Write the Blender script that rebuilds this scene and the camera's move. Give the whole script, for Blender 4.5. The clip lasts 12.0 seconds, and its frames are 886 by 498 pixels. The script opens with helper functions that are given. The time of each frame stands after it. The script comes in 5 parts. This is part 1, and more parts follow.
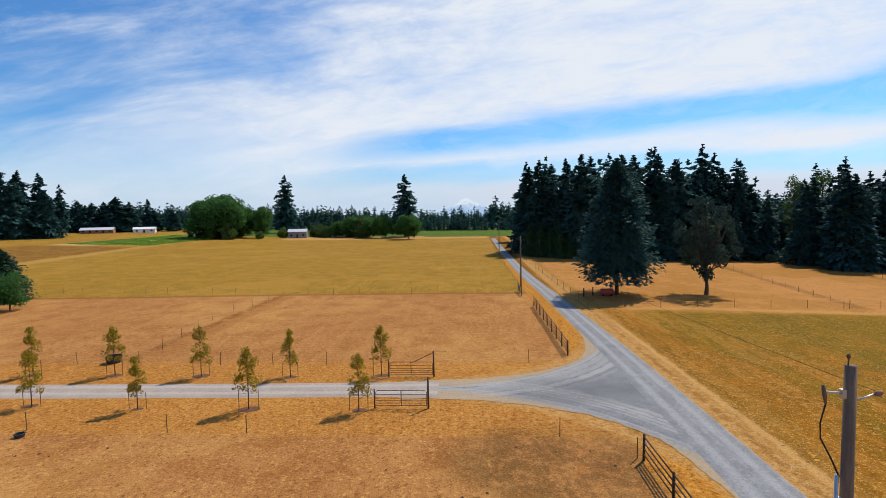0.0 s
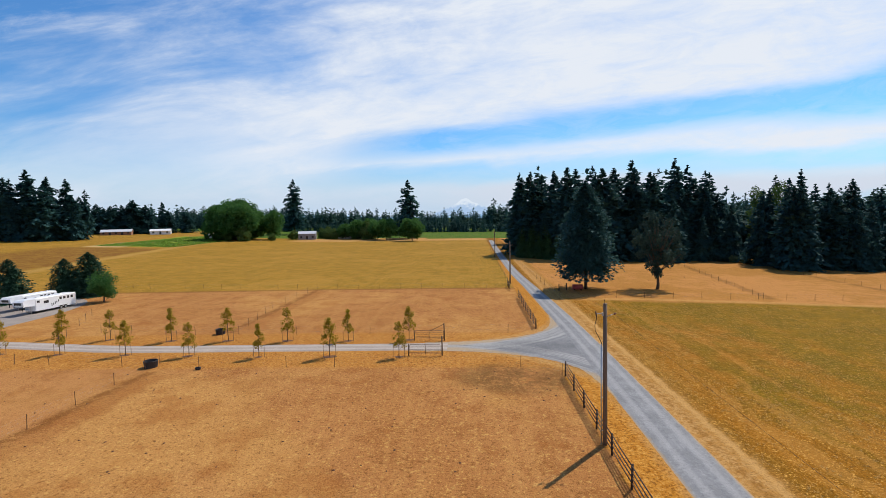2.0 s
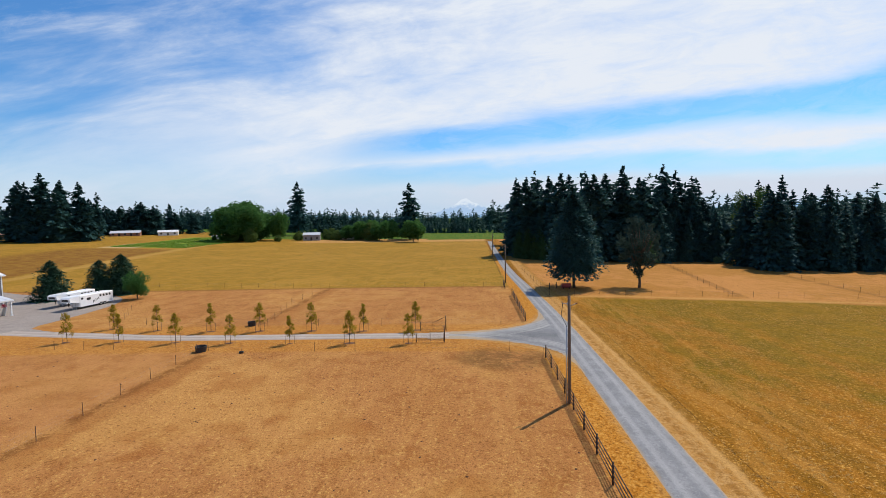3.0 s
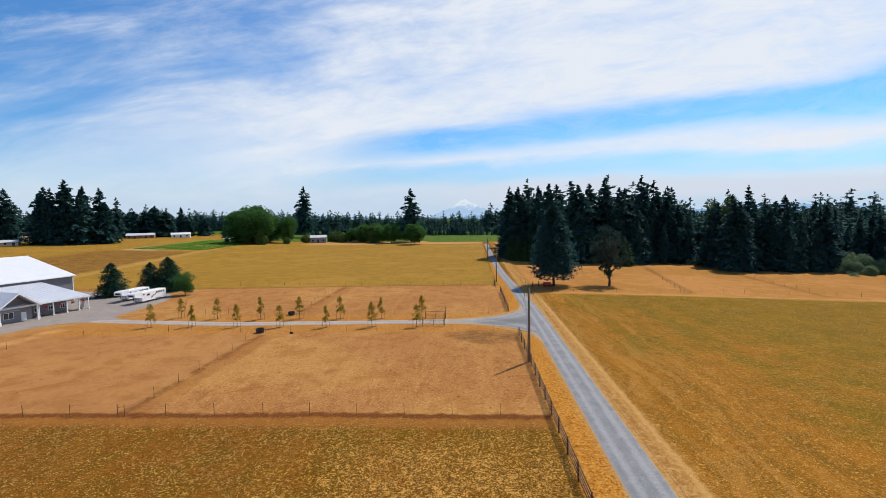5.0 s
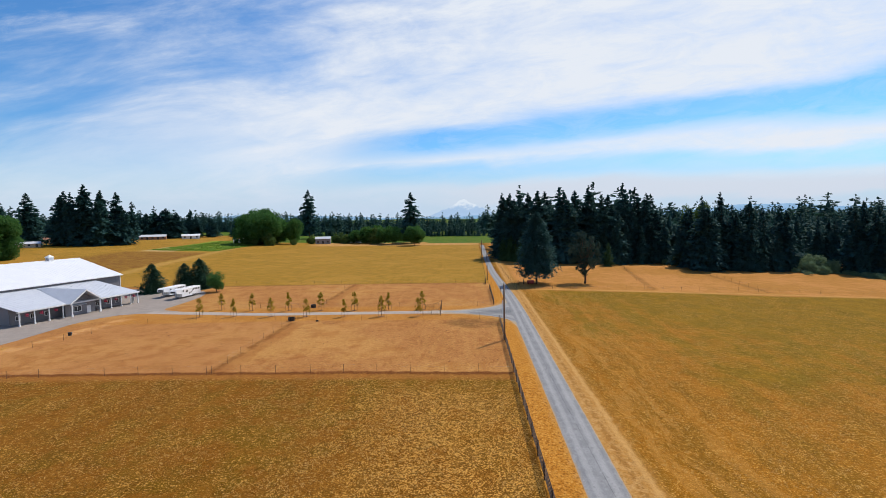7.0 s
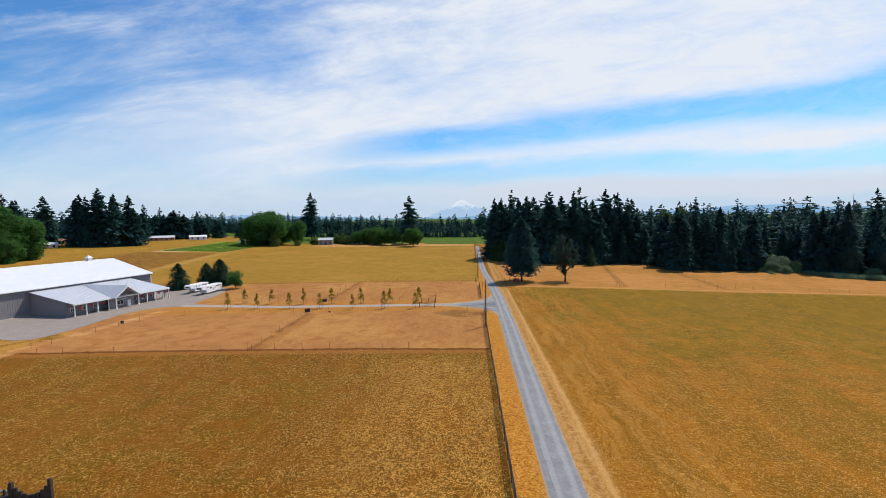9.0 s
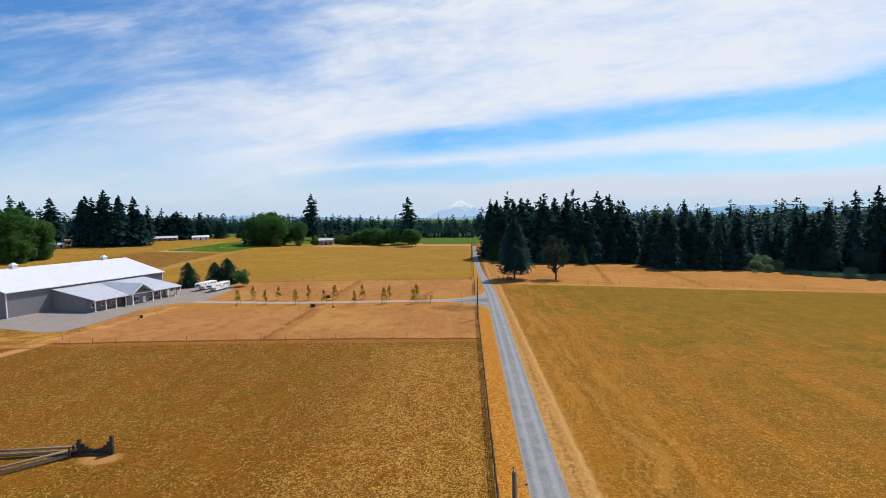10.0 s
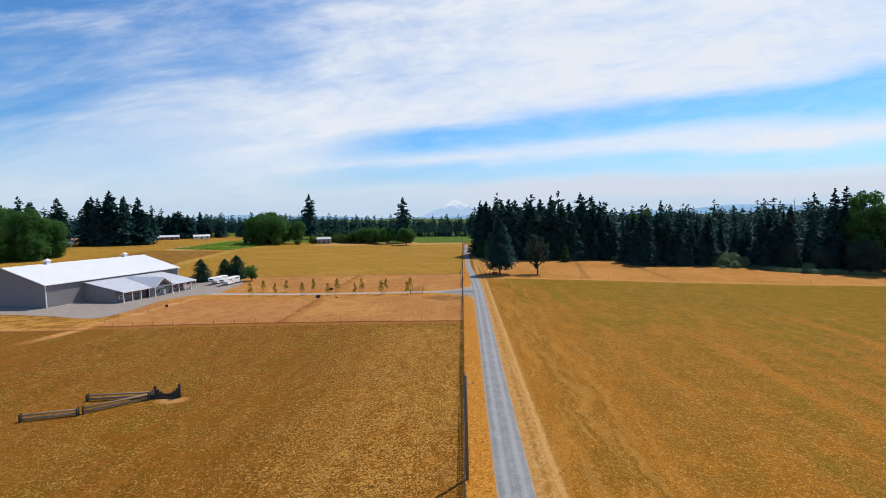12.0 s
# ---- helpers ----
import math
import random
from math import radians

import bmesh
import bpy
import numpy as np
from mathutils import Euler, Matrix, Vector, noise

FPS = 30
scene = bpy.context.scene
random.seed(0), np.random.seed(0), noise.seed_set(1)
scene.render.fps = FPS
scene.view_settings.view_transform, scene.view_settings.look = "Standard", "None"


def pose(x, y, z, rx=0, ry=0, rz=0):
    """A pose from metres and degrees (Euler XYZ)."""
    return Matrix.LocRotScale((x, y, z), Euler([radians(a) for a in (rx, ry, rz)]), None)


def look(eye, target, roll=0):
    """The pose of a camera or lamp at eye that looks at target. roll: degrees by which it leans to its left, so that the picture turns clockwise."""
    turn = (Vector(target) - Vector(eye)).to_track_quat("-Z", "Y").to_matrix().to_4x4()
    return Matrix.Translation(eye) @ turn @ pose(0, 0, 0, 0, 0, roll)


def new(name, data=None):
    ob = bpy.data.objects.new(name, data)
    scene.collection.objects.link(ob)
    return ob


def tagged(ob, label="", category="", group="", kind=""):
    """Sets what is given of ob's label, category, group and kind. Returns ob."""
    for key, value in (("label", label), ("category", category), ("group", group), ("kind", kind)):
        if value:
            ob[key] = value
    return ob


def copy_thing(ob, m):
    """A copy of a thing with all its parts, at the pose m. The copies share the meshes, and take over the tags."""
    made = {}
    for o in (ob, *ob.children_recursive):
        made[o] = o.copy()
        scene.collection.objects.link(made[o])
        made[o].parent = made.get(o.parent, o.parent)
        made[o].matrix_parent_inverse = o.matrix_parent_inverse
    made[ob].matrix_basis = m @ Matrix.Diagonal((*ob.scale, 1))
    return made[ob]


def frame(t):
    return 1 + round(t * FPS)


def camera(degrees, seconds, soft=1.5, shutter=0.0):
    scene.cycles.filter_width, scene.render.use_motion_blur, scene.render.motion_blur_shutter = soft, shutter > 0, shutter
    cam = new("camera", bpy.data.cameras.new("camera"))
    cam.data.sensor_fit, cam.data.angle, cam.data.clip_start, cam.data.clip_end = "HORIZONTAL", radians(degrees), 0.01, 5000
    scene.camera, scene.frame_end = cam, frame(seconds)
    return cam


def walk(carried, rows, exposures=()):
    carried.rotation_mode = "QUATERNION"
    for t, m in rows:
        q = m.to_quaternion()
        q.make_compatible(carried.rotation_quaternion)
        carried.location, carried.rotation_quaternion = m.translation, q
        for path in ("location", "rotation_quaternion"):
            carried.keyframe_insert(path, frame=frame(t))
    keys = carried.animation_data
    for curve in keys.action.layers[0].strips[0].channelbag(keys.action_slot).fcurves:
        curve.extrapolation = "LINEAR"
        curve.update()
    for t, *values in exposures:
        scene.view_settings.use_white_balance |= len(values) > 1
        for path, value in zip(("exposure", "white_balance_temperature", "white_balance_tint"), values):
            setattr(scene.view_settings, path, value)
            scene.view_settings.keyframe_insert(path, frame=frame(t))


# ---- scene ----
cam = camera(84.7, 12.0, soft=0.75)
METRES, EYE, TILT, LEAN, TURN = 121.0, 13.9, 0.0, 0.0, 3.5
ROWS = [
    (0.0, 0.0, 0.0, 0.0, -0.08, -3.75, 1.22),
    (0.5, -0.0021, -0.0419, 0.0046, -0.1, -3.75, 1.21),
    (1.0, -0.0044, -0.0867, 0.0092, -0.13, -3.75, 1.23),
    (1.5, -0.0067, -0.1323, 0.0141, -0.15, -3.77, 1.19),
    (2.0, -0.0087, -0.1774, 0.0192, -0.17, -3.78, 1.21),
    (2.5, -0.0102, -0.2221, 0.0243, -0.17, -3.78, 1.23),
    (3.0, -0.0113, -0.2665, 0.0294, -0.18, -3.78, 1.21),
    (5.0, -0.0127, -0.4416, 0.0493, -0.26, -3.72, 1.19),
    (5.5, -0.0121, -0.4849, 0.0541, -0.28, -3.72, 1.19),
    (6.0, -0.0111, -0.5277, 0.059, -0.31, -3.74, 1.2),
    (6.5, -0.0097, -0.57, 0.0636, -0.33, -3.75, 1.2),
    (7.0, -0.0078, -0.6116, 0.0683, -0.36, -3.77, 1.21),
    (9.0, 0.0028, -0.7683, 0.0821, -0.5, -3.75, 1.16),
    (9.5, 0.006, -0.8079, 0.0841, -0.55, -3.73, 1.17),
    (10.0, 0.0091, -0.8464, 0.0853, -0.63, -3.72, 1.18),
    (10.5, 0.0121, -0.8837, 0.0863, -0.74, -3.74, 1.19),
    (11.0, 0.0148, -0.9209, 0.087, -0.88, -3.76, 1.19),
    (11.5, 0.0175, -0.9578, 0.0879, -1.03, -3.8, 1.2),
    (12.0, 0.0198, -0.9941, 0.089, -1.21, -3.83, 1.19),
]
walk(cam, [(t, pose(0, 0, EYE, TILT, LEAN, TURN) @ pose(METRES * x, METRES * y, METRES * z, 90 + pitch, roll, yaw)) for t, x, y, z, yaw, pitch, roll in ROWS])


# ---- sun, sky and exposure ----
SUN_ELEV, SUN_AZ = radians(53), math.atan2(0.66, 0.75)   # azimuth from +y towards +x
sun_data = bpy.data.lights.new("sun", "SUN")
sun_data.energy, sun_data.angle, sun_data.color = 4.5, radians(0.55), (1.0, 0.91, 0.78)
sun = new("sun", sun_data)
sun_dir = Vector((math.sin(SUN_AZ) * math.cos(SUN_ELEV), math.cos(SUN_AZ) * math.cos(SUN_ELEV), math.sin(SUN_ELEV)))
sun.matrix_world = look(sun_dir * 200, (0, 0, 0))
scene.view_settings.exposure = 0.0


class S:
    """A shader value with arithmetic."""
    def __init__(self, tree, out):
        self.tree, self.out = tree, out

    def op(self, kind, *others):
        n = self.tree.nodes.new("ShaderNodeMath")
        n.operation = kind
        for k, v in enumerate((self, *others)):
            if isinstance(v, S):
                self.tree.links.new(v.out, n.inputs[k])
            else:
                n.inputs[k].default_value = v
        return S(self.tree, n.outputs[0])

    def const(self, v):
        n = self.tree.nodes.new("ShaderNodeValue")
        n.outputs[0].default_value = v
        return S(self.tree, n.outputs[0])

    def __add__(self, o): return self.op("ADD", o)
    def __radd__(self, o): return self.op("ADD", o)
    def __sub__(self, o): return self.op("SUBTRACT", o)
    def __rsub__(self, o): return self.const(o).op("SUBTRACT", self)
    def __mul__(self, o): return self.op("MULTIPLY", o)
    def __rmul__(self, o): return self.op("MULTIPLY", o)
    def __truediv__(self, o): return self.op("DIVIDE", o)
    def max(self, o): return self.op("MAXIMUM", o)
    def min(self, o): return self.op("MINIMUM", o)

    def smooth(self, a, b):
        """0 at a, 1 at b, eased."""
        n = self.tree.nodes.new("ShaderNodeMapRange")
        n.interpolation_type = "SMOOTHSTEP"
        n.inputs["From Min"].default_value, n.inputs["From Max"].default_value = (a, b) if a < b else (b, a)
        n.inputs["To Min"].default_value, n.inputs["To Max"].default_value = (0, 1) if a < b else (1, 0)
        self.tree.links.new(self.out, n.inputs["Value"])
        return S(self.tree, n.outputs["Result"])


def xyz(tree, socket):
    n = tree.nodes.new("ShaderNodeSeparateXYZ")
    tree.links.new(socket, n.inputs[0])
    return [S(tree, o) for o in n.outputs]


def join(tree, *parts):
    n = tree.nodes.new("ShaderNodeCombineXYZ")
    for k, v in enumerate(parts):
        if isinstance(v, S):
            tree.links.new(v.out, n.inputs[k])
        else:
            n.inputs[k].default_value = v
    return n.outputs[0]


def fbm(tree, vec, scale, detail=4.0, rough=0.55, distort=0.0):
    n = tree.nodes.new("ShaderNodeTexNoise")
    n.inputs["Scale"].default_value, n.inputs["Detail"].default_value = scale, detail
    n.inputs["Roughness"].default_value, n.inputs["Distortion"].default_value = rough, distort
    tree.links.new(vec, n.inputs["Vector"])
    return S(tree, n.outputs[0])


def blend(tree, fac, a, b):
    """Mix of two colours, which are sockets or tuples."""
    n = tree.nodes.new("ShaderNodeMix")
    n.data_type = "RGBA"
    if isinstance(fac, S):
        tree.links.new(fac.out, n.inputs[0])
    else:
        n.inputs[0].default_value = fac
    for v, k in ((a, 6), (b, 7)):
        if isinstance(v, tuple):
            n.inputs[k].default_value = (*v, 1)
        else:
            tree.links.new(v, n.inputs[k])
    return n.outputs[2]


def make_world():
    world = bpy.data.worlds.new("world")
    scene.world = world
    world.use_nodes = True
    t = world.node_tree
    back = t.nodes["Background"]
    sky = t.nodes.new("ShaderNodeTexSky")
    sky.sky_type, sky.sun_disc = "NISHITA", False
    sky.sun_elevation, sky.sun_rotation = SUN_ELEV, SUN_AZ
    sky.air_density, sky.dust_density, sky.ozone_density = 1.0, 0.6, 2.5
    coord = t.nodes.new("ShaderNodeTexCoord").outputs["Generated"]
    x, y, z = xyz(t, coord)
    ahead = y.op("ABSOLUTE").max(0.2)
    u, v = x / ahead, z / ahead
    streak = fbm(t, join(t, u * 1.1 + v * 0.9, v * 4.5 - u * 0.7, 3.1), 1.5, 7, 0.62, 0.5) - 0.5
    fine = fbm(t, join(t, u * 2.2 + v, v * 11.0 - u * 1.4, 7.7), 2.0, 6, 0.6, 0.3) - 0.5
    warp = v + streak * 0.06 + fine * 0.02
    top = 0.55 + 0.30 * u
    band = (top - v + streak * 0.55 + fine * 0.2).smooth(-0.16, 0.20)
    puff = fbm(t, join(t, u * 3.0 + v * 2.0, v * 9.0 - u * 1.2, 5.5), 2.6, 7, 0.66, 0.6) - 0.5
    cover = band * (0.88 + streak * 0.75 + fine * 0.6 + puff * 0.75)
    gap_low, gap_high = (0.128 + 0.085 * u).min(0.172), 0.200 + 0.092 * u
    gap = (warp - gap_low).smooth(-0.02, 0.028) * (gap_high - warp).smooth(-0.012, 0.03) * u.smooth(-0.42, -0.05)
    pale = (warp - 0.095 - (u - 0.4) * 0.02).op("ABSOLUTE").smooth(0.036, 0.008) * u.smooth(-0.5, -0.12) * 0.72
    mist = u.smooth(-0.25, -0.75) * (v - 0.17 + streak * 0.3).op("ABSOLUTE").smooth(0.16, 0.0) * 0.5
    clear = gap.max(pale).max(mist)
    veil = (streak * 1.4 + fine * 0.7 + puff * 0.7).smooth(0.0, 0.5) * 0.45
    haze = v.smooth(0.13, 0.0) * 0.8
    bank = (warp - 0.042 + puff * 0.03).op("ABSOLUTE").smooth(0.030, 0.008) * u.smooth(-0.2, 0.15) * 0.8
    dense = (cover * (1 - clear * (0.95 + puff * 1.2))).max(veil * (1 - clear * 0.6)).min(1.0).max(0.0)
    tint = t.nodes.new("ShaderNodeMix")
    tint.data_type, tint.blend_type = "RGBA", "MULTIPLY"
    tint.inputs[0].default_value = 1.0
    t.links.new(sky.outputs[0], tint.inputs[6])
    tint.inputs[7].default_value = SKY_TINT
    mixed = blend(t, bank, blend(t, haze, blend(t, dense, tint.outputs[2], CLOUD), HAZE), BANK)
    t.links.new(mixed, back.inputs[0])
    back.inputs[1].default_value = 0.1


SKY_TINT = (0.54, 1.00, 1.40, 1)
CLOUD = (7.9, 8.4, 9.2)
HAZE = (4.9, 6.3, 8.0)
BANK = (6.6, 7.1, 8.1)
make_world()


# ---- materials ----
def material(name):
    m = bpy.data.materials.new(name)
    m.use_nodes = True
    return m, m.node_tree, m.node_tree.nodes["Principled BSDF"]


def plain(name, a, b, scale=3.0, rough=0.7, metal=0.0, bump=0.2, bump_scale=None, island=0.0, spec=0.3, stretch=(1, 1, 1), dist=0.02):
    """A surface that varies between two colours in patches and grain."""
    m, t, p = material(name)
    pos = t.nodes.new("ShaderNodeTexCoord").outputs["Object"]
    mp = t.nodes.new("ShaderNodeMapping")
    mp.inputs["Scale"].default_value = stretch
    t.links.new(pos, mp.inputs[0])
    pos = mp.outputs[0]
    n = fbm(t, pos, scale, 5, 0.6) * 0.6 + fbm(t, pos, scale * 9, 3, 0.6) * 0.4
    fac = n.smooth(0.3, 0.7)
    if island:
        r = S(t, t.nodes.new("ShaderNodeNewGeometry").outputs["Random Per Island"])
        fac = fac * (1 - island) + r * island
    t.links.new(blend(t, fac, a, b), p.inputs["Base Color"])
    p.inputs["Roughness"].default_value, p.inputs["Metallic"].default_value = rough, metal
    p.inputs["Specular IOR Level"].default_value = spec
    if bump:
        bn = t.nodes.new("ShaderNodeBump")
        bn.inputs["Strength"].default_value, bn.inputs["Distance"].default_value = bump, dist
        t.links.new(fbm(t, pos, bump_scale or scale * 6, 4, 0.6).out, bn.inputs["Height"])
        t.links.new(bn.outputs[0], p.inputs["Normal"])
    return m


def foliage(name, a, b, through_light=0.0):
    m, t, p = material(name)
    g = t.nodes.new("ShaderNodeNewGeometry")
    r = S(t, g.outputs["Random Per Island"])
    o = S(t, t.nodes.new("ShaderNodeObjectInfo").outputs["Random"])
    patch = fbm(t, g.outputs["Position"], 0.35, 3)
    fac = (r * 0.5 + o * 0.25 + patch * 0.5 - 0.12).min(1.0).max(0.0)
    col = blend(t, fac, a, b)
    t.links.new(col, p.inputs["Base Color"])
    p.inputs["Roughness"].default_value, p.inputs["Specular IOR Level"].default_value = 0.75, 0.12
    if through_light:
        tr = t.nodes.new("ShaderNodeBsdfTranslucent")
        t.links.new(col, tr.inputs[0])
        mix = t.nodes.new("ShaderNodeMixShader")
        mix.inputs[0].default_value = through_light
        t.links.new(p.outputs[0], mix.inputs[1])
        t.links.new(tr.outputs[0], mix.inputs[2])
        t.links.new(mix.outputs[0], t.nodes["Material Output"].inputs[0])
    return m


def ground_material():
    m, t, p = material("dry_pasture")
    pos = t.nodes.new("ShaderNodeNewGeometry").outputs["Position"]
    x, y, _ = xyz(t, pos)
    wob = fbm(t, pos, 0.09, 3) - 0.5
    wob2 = fbm(t, pos, 0.8, 3) - 0.5
    xe, ye = x + wob * 5.0 + wob2 * 1.6, y + wob * 5.0 + wob2 * 1.6
    xf, yf = x + wob2 * 1.4, y + wob2 * 1.6
    big = fbm(t, pos, 0.035, 4, 0.6)
    mid = fbm(t, pos, 0.25, 5, 0.65)
    clump = fbm(t, pos, 1.7, 4, 0.7)
    grit = fbm(t, pos, 9.0, 4, 0.7)
    rows = fbm(t, join(t, x * 1.6, y * 0.05, 1.0), 0.9, 3)

    speck = fbm(t, pos, 4.2, 2, 0.7)
    tuft = fbm(t, join(t, x * 1.0, y * 0.8, 4.0), 2.3, 3, 0.65)
    tracks = fbm(t, join(t, x * 1.0 + wob * 6.0, y * 0.06, 1.0), 0.8, 4, 0.6)
    swath = fbm(t, join(t, x * 0.5 + wob * 3.0, y * 0.02, 6.0), 0.5, 2, 0.5)

    # golden, weedy field: olive and rust thatch with crisp bleached tufts
    fleck = fbm(t, pos, 6.5, 2, 0.6)
    spots = tuft * 0.35 + fleck * 0.65 + (tracks - 0.5) * 0.09
    gold = blend(t, mid.smooth(0.42, 0.60), (0.160, 0.064, 0.005), (0.114, 0.054, 0.004))
    gold = blend(t, (big * 0.6 + mid * 0.4).smooth(0.46, 0.57) * 0.75, gold, (0.122, 0.072, 0.004))
    gold = blend(t, swath.smooth(0.48, 0.58) * 0.35, gold, (0.190, 0.088, 0.012))
    worn = xe.smooth(-18.0, -2.0) * ye.smooth(-8.0, -16.0) * xe.smooth(10.0, 8.5) * 0.9 + (big - 0.5) * 0.8
    gold = blend(t, worn.smooth(0.3, 1.0) * mid.smooth(0.40, 0.60) * 0.5, gold, (0.205, 0.100, 0.026))
    gold = blend(t, (spots + worn * 0.040).smooth(0.556, 0.598) * (0.35 + (mid + worn * 0.1).smooth(0.42, 0.58) * 0.6), gold, (0.50, 0.295, 0.090))
    gold = blend(t, (spots - worn * 0.02).smooth(0.455, 0.405) * 0.65, gold, (0.060, 0.029, 0.005))
    # grazed bare paddock
    bare = blend(t, mid.smooth(0.40, 0.62), (0.350, 0.175, 0.084), (0.270, 0.122, 0.052))
    bare = blend(t, big.smooth(0.48, 0.60) * 0.65, bare, (0.41, 0.235, 0.10))
    bare = blend(t, (big * 0.5 + mid * 0.5).smooth(0.48, 0.40) * 0.45, bare, (0.25, 0.105, 0.036))
    bare = blend(t, tracks.smooth(0.50, 0.62) * 0.25, bare, (0.44, 0.25, 0.115))
    bare = blend(t, (clump * 0.4 + speck * 0.6).smooth(0.55, 0.60) * 0.55, bare, (0.52, 0.35, 0.15))
    bare = blend(t, (clump * 0.4 + speck * 0.6).smooth(0.445, 0.395) * 0.65, bare, (0.14, 0.060, 0.020))
    # far hay field, yellow-green with pale scuffs
    hay = blend(t, (mid * 0.7 + rows * 0.3).smooth(0.43, 0.58), (0.285, 0.172, 0.030), (0.210, 0.138, 0.020))
    hay = blend(t, big.smooth(0.5, 0.60) * 0.5, hay, (0.34, 0.205, 0.05))
    hay = blend(t, (clump * 0.5 + tuft * 0.5).smooth(0.54, 0.60) * 0.5, hay, (0.46, 0.31, 0.11))
    hay = blend(t, (clump * 0.5 + tuft * 0.5).smooth(0.46, 0.40) * 0.45, hay, (0.12, 0.075, 0.012))
    straw = blend(t, clump.smooth(0.42, 0.58), (0.35, 0.150, 0.022), (0.42, 0.205, 0.042))
    straw = blend(t, speck.smooth(0.46, 0.38) * 0.75, straw, (0.15, 0.060, 0.012))
    straw = blend(t, speck.smooth(0.56, 0.62) * 0.5, straw, (0.56, 0.36, 0.13))
    dust = blend(t, clump.smooth(0.42, 0.6), (0.44, 0.285, 0.15), (0.36, 0.20, 0.075))
    dust = blend(t, speck.smooth(0.46, 0.38) * 0.6, dust, (0.20, 0.105, 0.035))
    green = blend(t, mid.smooth(0.4, 0.6), (0.030, 0.105, 0.014), (0.060, 0.135, 0.018))
    lime = blend(t, mid.smooth(0.4, 0.6), (0.12, 0.25, 0.025), (0.20, 0.28, 0.045))
    soil = blend(t, mid.smooth(0.40, 0.60), (0.155, 0.078, 0.022), (0.215, 0.125, 0.030))

    # field right of the road: golden near the south, greener towards its far side, mown along the road
    east_gold = blend(t, (mid * 0.5 + swath * 0.5).smooth(0.43, 0.58), (0.255, 0.112, 0.010), (0.185, 0.090, 0.008))
    lush = (y + wob * 30.0).smooth(-45.0, 50.0) * 0.56 + xe.smooth(16.0, 62.0) * 0.40 + (big - 0.5) * 1.1 + (swath - 0.5) * 1.0 + (mid - 0.5) * 0.4
    lush = lush.smooth(0.36, 0.80) * xe.smooth(17.5, 26.0)
    meadow = blend(t, (clump * 0.5 + mid * 0.5).smooth(0.44, 0.56), (0.186, 0.118, 0.004), (0.116, 0.088, 0.003))
    east = blend(t, lush * 0.9, east_gold, meadow)
    east = blend(t, spots.smooth(0.560, 0.600) * (0.95 - lush * 0.45), east, (0.50, 0.305, 0.095))
    east = blend(t, spots.smooth(0.455, 0.400) * 0.6, east, (0.085, 0.046, 0.007))
    east = blend(t, xe.smooth(17.0, 22.0) * xe.smooth(36.0, 24.0) * tracks.smooth(0.49, 0.58) * 0.45, east, (0.36, 0.19, 0.055))
    col = blend(t, xf.smooth(14.0, 15.0), gold, east)
    paddock = blend(t, (big * 0.5 + mid * 0.5).smooth(0.44, 0.56), (0.40, 0.205, 0.085), (0.32, 0.165, 0.052))
    paddock = blend(t, (clump * 0.5 + tuft * 0.5).smooth(0.455, 0.40) * 0.6, paddock, (0.16, 0.075, 0.022))
    col = blend(t, xf.smooth(18.0, 20.0) * (yf + (big - 0.5) * 10.0).smooth(70.5, 74.0), col, paddock)
    path1 = (xf - 60.0 - (yf - 78.0) * 0.17).op("ABSOLUTE").smooth(1.8, 0.4).max((xf - 95.0 - (yf - 80.0) * 0.06).op("ABSOLUTE").smooth(2.0, 0.4)) * yf.smooth(77.0, 80.0) * yf.smooth(155.0, 145.0)
    col = blend(t, path1 * (clump * 0.5 + mid * 0.5).smooth(0.38, 0.54) * 0.65, col, (0.16, 0.080, 0.028))
    col = blend(t, xf.smooth(20.0, 24.0) * (yf - 74.0 - (big - 0.5) * 6.0).op("ABSOLUTE").smooth(1.6, 0.3) * 0.5, col, (0.44, 0.28, 0.12))
    # paddocks
    bare = blend(t, xf.smooth(-35.0, -37.0) * yf.smooth(31.0, 29.0) * 0.55, bare, blend(t, mid.smooth(0.42, 0.60), (0.36, 0.182, 0.092), (0.30, 0.145, 0.068)))
    bare = blend(t, ((big * 0.4 + mid * 0.6 + wob * 0.3).smooth(0.53, 0.62)) * 0.5, bare, (0.27, 0.112, 0.040))
    west = xf.smooth(9.9, 9.3)
    col = blend(t, west * yf.smooth(-6.4, -5.4), col, bare)
    fringe = west * yf.smooth(-9.5, -7.5) * yf.smooth(-5.4, -6.2) * 0.55
    col = blend(t, fringe, col, (0.30, 0.13, 0.045))
    trod = (y + 5.8 + wob2 * 1.6 + wob * 1.5).op("ABSOLUTE").smooth(0.95, 0.25) * west * 0.95
    col = blend(t, trod, col, (0.115, 0.038, 0.014))
    trod2 = (xf + 35.2).op("ABSOLUTE").smooth(1.2, 0.2) * yf.smooth(-6.0, -5.0) * yf.smooth(29.5, 28.0) * 0.8
    trod3 = (xf + 35.5).op("ABSOLUTE").smooth(1.4, 0.2) * yf.smooth(46.0, 47.0) * yf.smooth(89.0, 87.0) * 0.75
    scuffed = trod2.max(trod3) * (clump * 0.5 + mid * 0.5).smooth(0.40, 0.54)
    col = blend(t, scuffed, col, (0.15, 0.062, 0.022))
    worn_path = (xf + 33.6).op("ABSOLUTE").smooth(1.8, 0.5) * (yf.smooth(-6.0, -4.0) * yf.smooth(29.0, 26.0)).max(yf.smooth(47.0, 50.0) * yf.smooth(88.0, 85.0))
